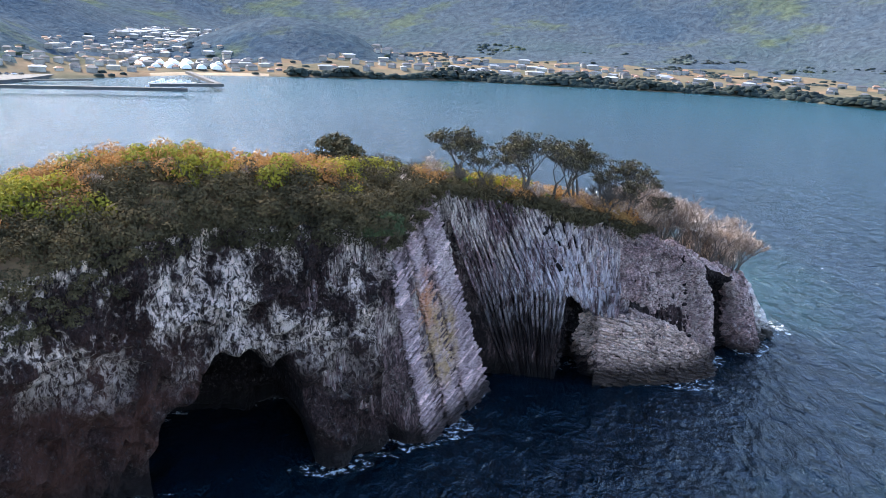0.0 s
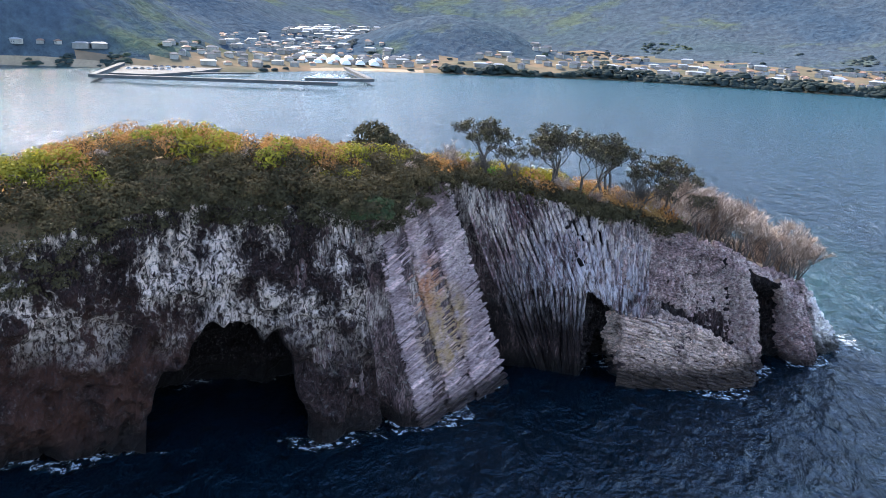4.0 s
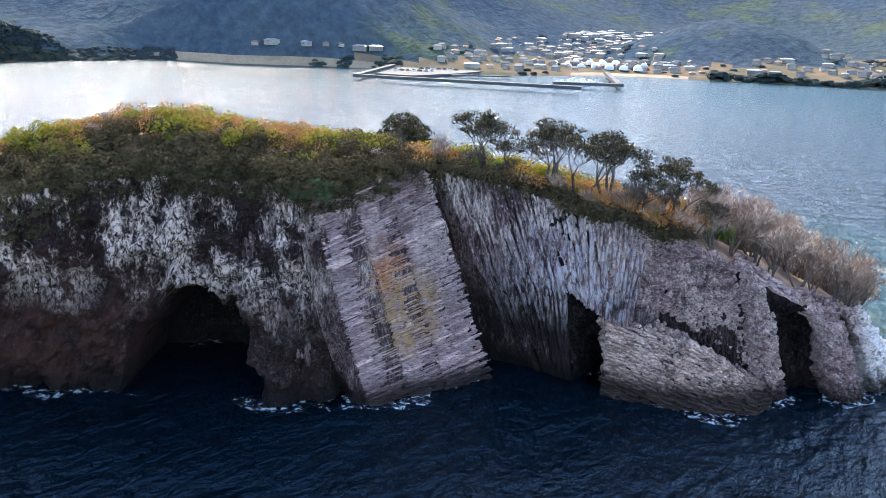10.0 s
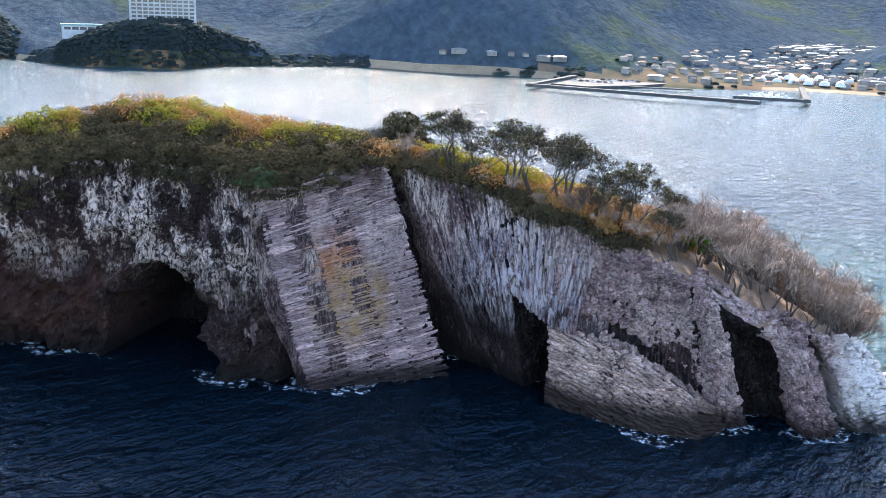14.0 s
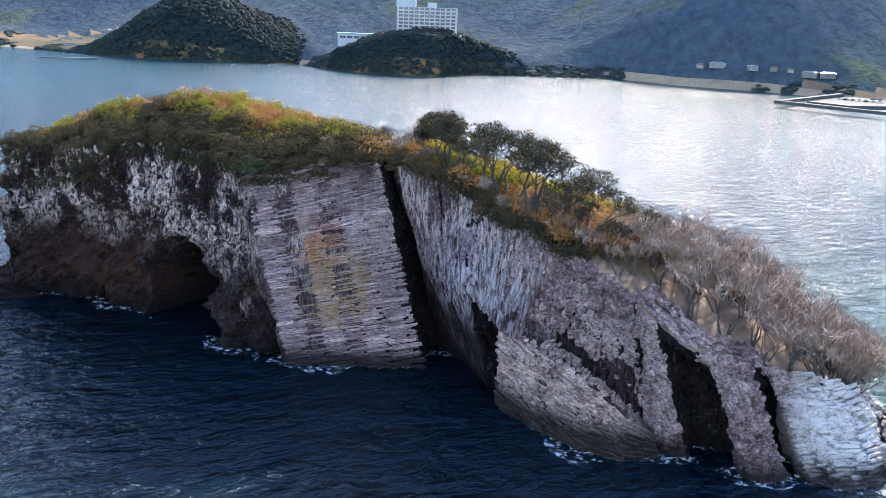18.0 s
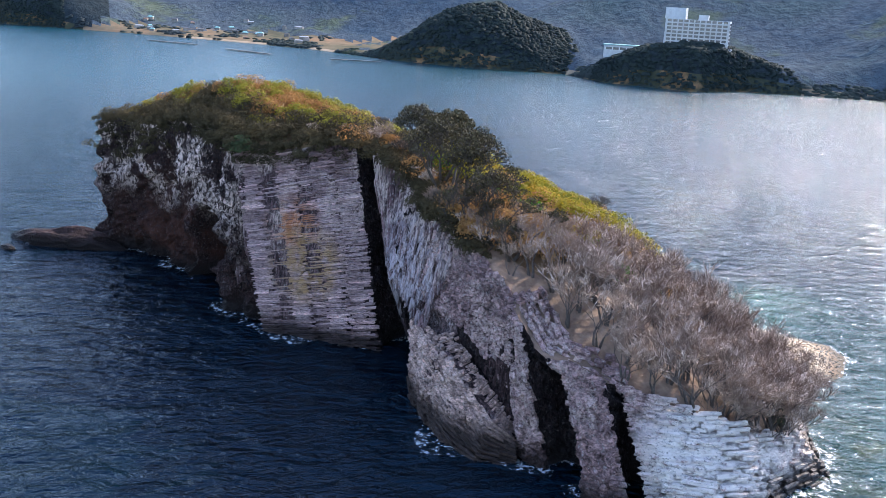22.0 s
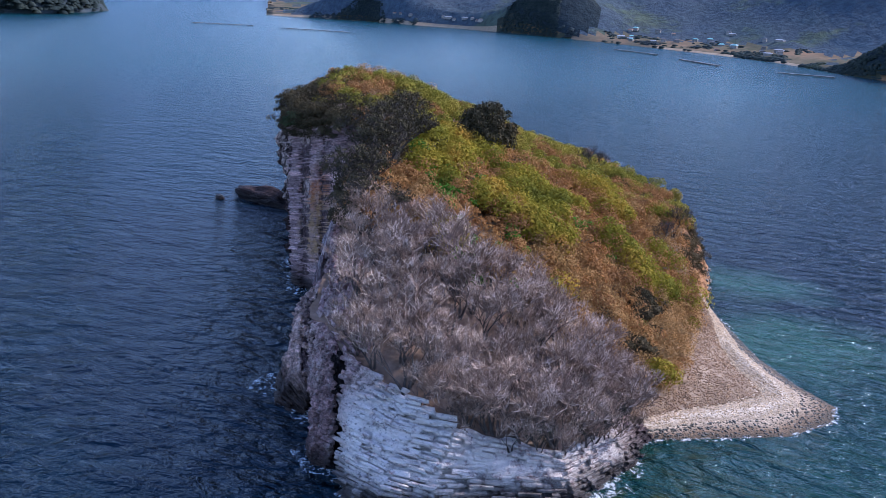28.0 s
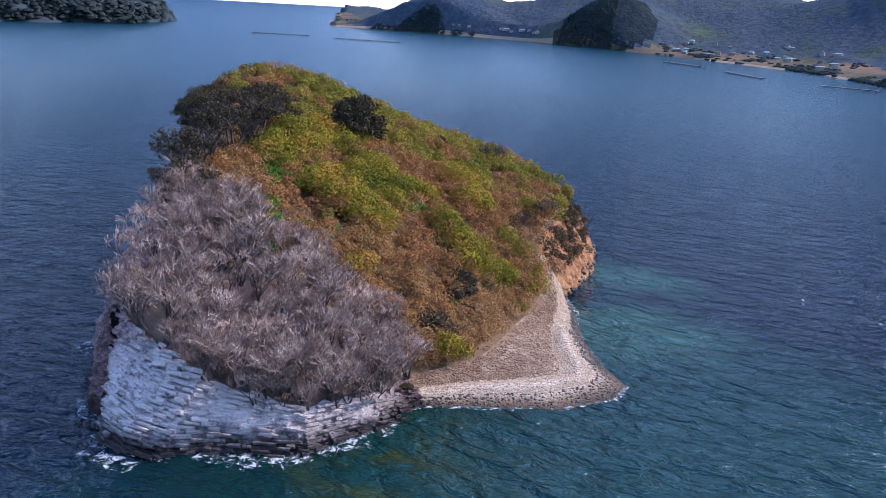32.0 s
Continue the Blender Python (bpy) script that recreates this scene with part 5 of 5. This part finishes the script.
# ---- houses and harbour ----
def house_meshes(w, d, h, rise, roofmat):
    wall = mesh_from("wall", *box_geo(-w / 2, -d / 2, -1.5, w / 2, d / 2, h), PLASTER)
    o = 0.6
    v = [(-w / 2 - o, -d / 2 - o, h), (w / 2 + o, -d / 2 - o, h), (w / 2 + o, d / 2 + o, h), (-w / 2 - o, d / 2 + o, h), (-w / 2 + 0.6 * d / 2, 0, h + rise), (w / 2 - 0.6 * d / 2, 0, h + rise)]
    v += [(x, y, z - 0.25) for x, y, z in v[:4]]
    f = [(0, 1, 5, 4), (1, 2, 5), (2, 3, 4, 5), (3, 0, 4), (6, 7, 1, 0), (7, 8, 2, 1), (8, 9, 3, 2), (9, 6, 0, 3), (9, 8, 7, 6)]
    roof = mesh_from("roof", v, f, roofmat)
    win = []
    for zz in ((1.0,) if h < 4 else (1.0, 3.7)):
        for xx in (-w * 0.28, w * 0.02, w * 0.3):
            win.append(box_geo(xx - 0.8, -d / 2 - 0.05, zz, xx + 0.8, -d / 2 + 0.1, zz + 1.3))
    return wall, roof, mesh_from("window", *merge(win[:1]), GLASS), mesh_from("window", *merge(win[1:2]), GLASS), mesh_from("window", *merge(win[2:3]), GLASS)


KINDS = [house_meshes(11, 8, 5.6, 2.4, TILE_GREY), house_meshes(14, 8.5, 5.4, 2.2, TILE_GREY), house_meshes(9, 7, 3.2, 2.0, TILE_RED), house_meshes(18, 11, 5, 1.6, TILE_WHITE),
         house_meshes(26, 14, 7, 1.6, TILE_WHITE), house_meshes(12, 9, 5.6, 2.6, TEAL)]
HOUSE_LABEL = ("two-storey house with a grey tiled hip roof", "wide house with a grey tiled roof", "small house with a brown tiled roof", "workshop with a pale metal roof", "long shed with a pale metal roof", "house with a teal metal roof")


def put_house(k, m):
    ob = thing("house", HOUSE_LABEL[k] + " in the far town", "house", m, "houses of the far town")
    for nm, me in zip(("wall", "roof", "window", "window", "window"), KINDS[k]):
        part(nm, me, ob)


def join_houses(spots):
    """The houses farthest up the valley, as one mesh with its walls and roofs."""
    mats, vs, fs, idx = [], [], [], []
    for k, m in spots:
        for me in KINDS[k][:2]:
            if me.materials[0] not in mats:
                mats.append(me.materials[0])
            o = len(vs)
            vs += [tuple(m @ v.co) for v in me.vertices]
            fs += [tuple(o + i for i in p.vertices) for p in me.polygons]
            idx += [mats.index(me.materials[0])] * len(me.polygons)
    me = bpy.data.meshes.new("distant_houses")
    me.from_pydata(vs, [], fs)
    for mat in mats:
        me.materials.append(mat)
    me.polygons.foreach_set("material_index", idx)
    tagged(new("distant_houses", me), "grey and pale roofed houses up the far valley", "houses", kind="stuff")


def build_town():
    r = random.Random(71)
    got, joined = [], []

    def row(i0, i1, d0, d1, n, kinds):
        tries = 0
        c = 0
        while c < n and tries < 60 * n:
            tries += 1
            i = r.randrange(i0, i1)
            d = r.uniform(d0, d1)
            x, y, z = far_spot(i, d)
            x2, y2, z2 = far_spot(i + 1, d)
            t = r.random()
            x, y, z = x + (x2 - x) * t, y + (y2 - y) * t, z + (z2 - z) * t
            if z - (2.2 + 0.014 * min(d, 700)) > 14 or any((x - a) ** 2 + (y - b) ** 2 < 80 for a, b in got):
                continue
            got.append((x, y))
            L = math.atan2(y - HUB[1], x - HUB[0])
            k, sc = r.choice(kinds), r.uniform(0.48, 0.68)
            m = pose(x, y, z, 0, 0, math.degrees(L) + 90 + r.choice((0, 90)) * (r.random() < 0.3) + r.uniform(-25, 25)) @ Matrix.Diagonal((sc, sc, sc, 1))
            if d > 130 and d0 != 120:
                joined.append((k, m))
            else:
                put_house(k, m)
            c += 1

    def idx(x, y):
        x, y = far(x, y)
        return min(range(len(SHORE)), key=lambda i: (SHORE[i][0] - x) ** 2 + (SHORE[i][1] - y) ** 2)
    row(idx(-100, 825), idx(-300, 705), 18, 330, 170, (0, 0, 1, 2, 2, 3))
    row(idx(-120, 820), idx(-260, 715), 330, 1200, 140, (0, 0, 3, 3, 4))
    row(idx(317, 774), idx(-60, 832), 30, 180, 135, (0, 0, 1, 2, 2, 3))
    row(idx(560, 560), idx(317, 774), 40, 170, 28, (0, 1, 2, 3))
    row(idx(-352, 700), idx(-470, 650), 14, 45, 12, (0, 2, 3))
    row(idx(-985, 160), idx(-1200, -80), 25, 330, 28, (0, 1, 2, 3, 5))
    row(idx(-1310, -250), idx(-1410, -600), 14, 60, 10, (0, 2, 3))
    row(idx(-700, 395), idx(-824, 244), 120, 400, 10, (0, 3, 4))
    join_houses(joined)
    return got


TOWN = build_town()


def crowns_mesh(name, pts, size, mat, seed, flat=0.7):
    """Uneven tree crowns seen from afar: a lumpy cap for each tree."""
    g = np.random.default_rng(seed)
    n = len(pts)
    a = np.arange(6) * math.pi / 3
    cap = np.concatenate([np.stack([np.cos(a), np.sin(a), 0 * a - 0.6], 1), np.stack([0.8 * np.cos(a + 0.5), 0.8 * np.sin(a + 0.5), 0 * a + 0.12], 1), [(0.1, 0, 0.4)]])
    k = len(cap)
    v = cap[None] * g.uniform(0.7, 1.3, (n, k, 1)) * (size * g.uniform(0.55, 1.25, (n, 1, 1)))
    v[:, :, 2] *= flat * g.uniform(0.6, 1.2, (n, 1))
    v += np.asarray(pts, float)[:, None]
    f = [(i, (i + 1) % 6, 6 + (i + 1) % 6, 6 + i) for i in range(6)] + [(6 + i, 6 + (i + 1) % 6, 12) for i in range(6)]
    flat = np.array([i for q in f for i in q])
    sizes = np.array([len(q) for q in f])
    me = bpy.data.meshes.new(name)
    me.vertices.add(n * k)
    me.vertices.foreach_set("co", v.astype(np.float32).ravel())
    loops = (flat[None] + (np.arange(n) * k)[:, None]).ravel().astype(np.int32)
    me.loops.add(len(loops))
    me.loops.foreach_set("vertex_index", loops)
    tot = np.tile(sizes, n)
    me.polygons.add(len(tot))
    me.polygons.foreach_set("loop_start", np.concatenate([[0], np.cumsum(tot)[:-1]]).astype(np.int32))
    me.polygons.foreach_set("use_smooth", [True] * len(tot))
    me.materials.append(mat)
    me.update(calc_edges=True)
    return me


def build_woods():
    """Crowns of the far woods: clumps of leaves on the hills, along the shore and between houses."""
    r = random.Random(61)
    pts, dark, cape = [], [], []
    taken = {(int(x // 10), int((y - a) // 10)) for x, y in TOWN for a in (0, 10)}
    capes = [i for i in range(len(SHORE) - 1) if headland(*SHORE[i])]
    for k in range(74000):
        i = r.randrange(len(SHORE) - 1)
        d = -1 + 420 * r.random() ** 1.7
        if k >= 52000:
            i, d = r.choice(capes), 1 + 200 * r.random()
        x, y, z = far_spot(i, d)
        x2, y2, z2 = far_spot(i + 1, d)
        t = r.random()
        x, y, z = x + (x2 - x) * t, y + (y2 - y) * t, z + (z2 - z) * t
        if (int(x // 10), int(y // 10)) in taken:
            continue
        rel = z - (2.2 + 0.014 * min(d, 700))
        hedge = d < 22 and SHORE[i][0] > -90
        open_land = (-300 < SHORE[i][0] < 400 and d < 1000) or (-1190 < SHORE[i][0] < -900 and SHORE[i][1] < 170 and d < 330)
        if open_land and not hedge:
            if rel < 14 and fract((x, y, 4), 0.012) > 0.32:
                pts.append((x, y, z + r.uniform(0.0, 1.5)))
            elif rel < 5 and r.random() < 0.02:
                dark.append((x, y, z + 1))
            continue
        if headland(x, y):
            cape.append((x, y, z + r.uniform(-0.5, 2.0)))
        elif hedge:
            dark.append((x, y, z + (r.uniform(1.0, 7.5) * (0.6 + fract((x, y, 8), 0.02)))))
        elif rel < 8 and fract((x, y, 4), 0.006) > 0.1:
            pts.append((x, y, z + r.uniform(0.0, 0.7)))
    tagged(new("far_woods", crowns_mesh("far_woods", np.array(pts), 3.4, LEAF_FAR, 62, 0.6)), "green copses among the fields and houses, haze blue in their colour", "woodland", kind="stuff")
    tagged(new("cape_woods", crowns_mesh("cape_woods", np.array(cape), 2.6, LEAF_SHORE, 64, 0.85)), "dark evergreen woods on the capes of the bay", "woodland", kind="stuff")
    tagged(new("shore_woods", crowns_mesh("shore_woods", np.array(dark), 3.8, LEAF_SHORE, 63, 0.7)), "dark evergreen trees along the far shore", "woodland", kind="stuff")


build_woods()


def build_hotel():
    """The large white block on the headland."""
    x, y = far(-622, 482)
    z = 29.0
    ob = thing("hotel", "large white multi-storey hotel on a wooded headland", "building", pose(x, y, z, 0, 0, 60))
    part("wall", mesh_from("wall", *box_geo(-26, -9, -3, 26, 9, 26), WHITEWALL), ob)
    part("podium", mesh_from("podium", *box_geo(-29, -15, -4, 30, -9.02, 4), WHITEWALL), ob)
    part("tower", mesh_from("tower", *box_geo(-26.5, -9.6, 26.02, -10, 6, 35), WHITEWALL), ob)
    part("roof_house", mesh_from("roof_house", *box_geo(0, -4, 26.02, 8, 4, 30), WHITEWALL), ob)
    pane = mesh_from("window", *box_geo(-1.7, -0.3, 0, 1.7, 0.06, 1.9), GLASS)
    slab = mesh_from("balcony", *box_geo(-24.5, -1.3, -0.25, 24.5, 0, 0.85), WHITEWALL)
    for f in range(7):
        part("balcony", slab, ob, m=pose(0, -9.03, 4.8 + f * 3.0))
        for k in range(11):
            part("window", pane, ob, m=pose(-22.5 + k * 4.5, -9.05, 5.0 + f * 3.0 + 0.65))
    for s in (-1,):
        for f in range(7):
            for k in range(3):
                part("window", pane, ob, m=pose(26.05, -5.5 + k * 5.5, 4.5 + f * 3.0, 0, 0, 90))
                part("window", pane, ob, m=pose(-26.05, -5.5 + k * 5.5, 4.5 + f * 3.0, 0, 0, -90))


build_hotel()


def wall_run(name, label, pts, w, top, mat=CONCRETE, category="breakwater"):
    """A quay or breakwater along a line of points, with a darker foot."""
    ob = thing(name, label, category)
    for (x0, y0), (x1, y1) in zip(pts, pts[1:]):
        L = math.hypot(x1 - x0, y1 - y0)
        m = pose(x0, y0, 0, 0, 0, math.degrees(math.atan2(y1 - y0, x1 - x0)))
        part("cap", mesh_from("cap", *box_geo(-w / 2, -w / 2, top * 0.55, L + w / 2, w / 2, top), mat), ob, m=m)
        part("foot", mesh_from("foot", *box_geo(-w / 2 + 0.1, -w / 2 - 0.4, -2, L + w / 2 - 0.1, w / 2 + 0.4, top * 0.55 - 0.01), DARKQUAY), ob, "dark tide-stained foot")


wall_run("breakwater", "long grey concrete harbour breakwater", [(-318, 665), (-284, 559), (-133, 589)], 4, 4.6)
wall_run("breakwater", "short grey concrete harbour mole", [(-160, 619), (-120, 637), (-165, 745)], 4, 4.2)
wall_run("breakwater", "low inner mole of the harbour", [(-250, 640), (-214, 662)], 3, 2.2)


def quay():
    ob = thing("quay", "flat grey concrete quay with parked cars", "quay")
    v = [(-296, 602), (-266, 606), (-252, 655), (-248, 720), (-318, 740), (-314, 665)]
    n = len(v)
    vs = [(x, y, -2) for x, y in v] + [(x, y, 2.2) for x, y in v]
    part("deck", mesh_from("deck", vs, [tuple(range(n, 2 * n))] + [(i, (i + 1) % n, n + (i + 1) % n, n + i) for i in range(n)], CONCRETE), ob)


quay()


def car_meshes(paint):
    body = mesh_from("body", *box_geo(-2.1, -0.85, 0.3, 2.1, 0.85, 0.95), paint)
    v = [(-1.5, -0.78, 0.95), (1.1, -0.78, 0.95), (1.1, 0.78, 0.95), (-1.5, 0.78, 0.95), (-1.1, -0.65, 1.5), (0.5, -0.65, 1.5), (0.5, 0.65, 1.5), (-1.1, 0.65, 1.5)]
    cab = mesh_from("cabin", v, [(4, 5, 6, 7), (0, 1, 5, 4), (1, 2, 6, 5), (2, 3, 7, 6), (3, 0, 4, 7)], GLASS)
    return body, cab, mesh_from("wheel", *tube((0, -0.1, 0), (0, 0.1, 0), 0.33, 0.33, 8), DARKQUAY)


CARS = [car_meshes(m) for m in (BOATPAINT, TILE_WHITE, DARKQUAY)]
for k in range(14):
    c = thing("car", "small parked car on the harbour quay", "car", pose(-300 + 4.4 * (k % 7) + (k // 7) * 6, 640 + 30 * (k // 7) + 1.5 * (k % 7), 2.2, 0, 0, 70 + 8 * (k % 3)), "cars on the quay")
    body, cab, wheel = CARS[(k * 5) % 3]
    part("body", body, c)
    part("cabin", cab, c)
    for x in (-1.3, 1.3):
        for y in (-0.85, 0.85):
            part("wheel", wheel, c, m=pose(x, y, 0.33))


def greenhouses():
    """Rows of pale arched greenhouses behind the harbour."""
    n = 9
    arc = [(4.0 * math.cos(math.pi * i / (n - 1)), 3.6 * math.sin(math.pi * i / (n - 1))) for i in range(n)]
    vs = [(x, y, z) for y in (-17, 17) for x, z in arc]
    fs = [(i, i + 1, n + i + 1, n + i) for i in range(n - 1)]
    cover = mesh_from("cover", vs, fs, BOATPAINT, True)
    end = mesh_from("end_wall", [(x, 0, z) for x, z in arc], [tuple(range(n))], BOATPAINT)
    for k in range(14):
        x, y, z = -228 + 12 * (k % 7) + 6 * (k // 7), 792 + 40 * (k // 7) + 2 * (k % 7), 3.6 + 0.8 * (k // 7)
        g = thing("greenhouse", "long pale arched greenhouse behind the harbour", "greenhouse", pose(x, y, z, 0, 0, 18), "greenhouses behind the harbour")
        part("cover", cover, g)
        part("end_wall", end, g, m=pose(0, -17, 0))
        part("end_wall", end, g, m=pose(0, 17, 0))


greenhouses()


def hotel_grounds():
    x, y = far(-640, 438)
    t = thing("terrace", "orange earth terrace beside the white hotel", "terrace", pose(x, y, 19, 0, 0, 62))
    part("bank", mesh_from("bank", [(-22, -14, -9), (22, -14, -9), (22, 14, -6), (-22, 14, -6), (-19, -8, 3), (19, -8, 3), (19, 14, 4), (-19, 14, 4)],
                          [(4, 5, 6, 7), (0, 1, 5, 4), (1, 2, 6, 5), (2, 3, 7, 6), (3, 0, 4, 7)], SAND), t)
    w = thing("annex", "low white annex with a dark window band by the hotel", "building", pose(x - 24, y - 2, 25, 0, 0, 62))
    part("wall", mesh_from("wall", *box_geo(-20, -6, -6, 20, 6, 5), WHITEWALL), w)
    part("roof", mesh_from("roof", *box_geo(-21, -7, 5.01, 21, 7, 5.8), TEAL), w, "teal metal roof")
    for k in range(6):
        part("window", mesh_from("window", *box_geo(-18 + 6 * k, -6.05, 1.2, -13 + 6 * k, -5.9, 3.4), GLASS), w)


hotel_grounds()
for pts in (((-878, -568), (-908, -500)), ((-898, -446), (-912, -360)), ((-952, -23), (-906, 29)), ((-840, 68), (-784, 110)), ((-742, 170), (-735, 212))):
    wall_run("breakwater", "low detached stone breakwater off the beach", pts, 5, 1.3, DARKQUAY)


def boat_mesh():
    v = [(-4, -1.1, 0.9), (3, -1.2, 1.0), (5.2, 0, 1.4), (3, 1.2, 1.0), (-4, 1.1, 0.9), (-3.8, -0.7, -0.3), (3, -0.5, -0.3), (3, 0.5, -0.3), (-3.8, 0.7, -0.3)]
    f = [(0, 1, 2, 3, 4), (0, 5, 6, 1), (1, 6, 2), (2, 7, 3), (6, 7, 2), (3, 7, 8, 4), (4, 8, 5, 0), (5, 8, 7, 6)]
    return mesh_from("hull", v, f, BOATPAINT), mesh_from("cabin", *box_geo(-2.2, -0.8, 0.95, 0.6, 0.8, 2.6), BOATPAINT)


HULL, CABIN = boat_mesh()
for k in range(20):
    b = thing("fishing_boat", "small white fishing boat moored in the harbour", "boat", pose(-150 - 6 * (k % 4) + rng.uniform(-1.0, 1.0), 640 + 9 * (k // 4) + 1.5 * (k % 4) + rng.uniform(-1, 1), 0.1, 0, 0, 10 + rng.uniform(-15, 15)), "moored boats")
    part("hull", HULL, b)
    part("cabin", CABIN, b)


# ---- added range that hides the low sky from the water ----
def build_distance():
    """Added haze-coloured range along the southern and western horizon; blocks bright low sky."""
    vs, fs = [], []
    n = 120
    for i in range(n + 1):
        a = radians(150 + 122 * i / n)
        for k, (rad, hh) in enumerate(((7000, -5), (7500, 0.45), (8200, 1.0), (9500, 0.2))):
            h = hh if hh < 0 else hh * (520 + 330 * fract((3 * math.cos(a), 3 * math.sin(a), k * 0.2), 1.6, 4)) * min(1, i / 10, (n - i) / 10)
            vs.append((rad * math.cos(a), rad * math.sin(a), h))
        if i:
            o = 4 * i
            fs += [(o - 4 + k, o + k, o + k + 1, o - 3 + k) for k in range(3)]
    tagged(new("backdrop_mountains", mesh_from("backdrop_mountains", vs, fs, HAZE, True)), "added haze-blue range that hides bright low sky from the water", "mountains", kind="structure")


build_distance()


# ---- wooded islet across the strait ----
def build_islet():
    bm = bmesh.new()
    bmesh.ops.create_icosphere(bm, subdivisions=5, radius=1)
    for v in bm.verts:
        k = 1 + 0.25 * noise.fractal(v.co * 1.6 + Vector((4, 4, 4)), 1, 2, 4)
        v.co = Vector((v.co.x * 260 * k, v.co.y * 120 * k, v.co.z * 54 * k))
    vs, fs = [tuple(v.co) for v in bm.verts], [tuple(v.index for v in f.verts) for f in bm.faces]
    bm.free()
    x, y = -860, -925
    ob = thing("islet", "dark wooded islet with a pale rocky shore", "island", pose(x, y, 0, 0, 0, 14))
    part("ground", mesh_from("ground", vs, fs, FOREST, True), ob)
    r = random.Random(81)
    pts = [v for v in vs if v[2] > 5]
    pts = [tuple(c + r.uniform(-5, 5) for c in r.choice(pts)) for _ in range(3500)]
    tagged(part("tree_cover", crowns_mesh("tree_cover", np.array(pts), 6.0, LEAF_SHORE, 82), ob), kind="stuff")
    return ob


build_islet()
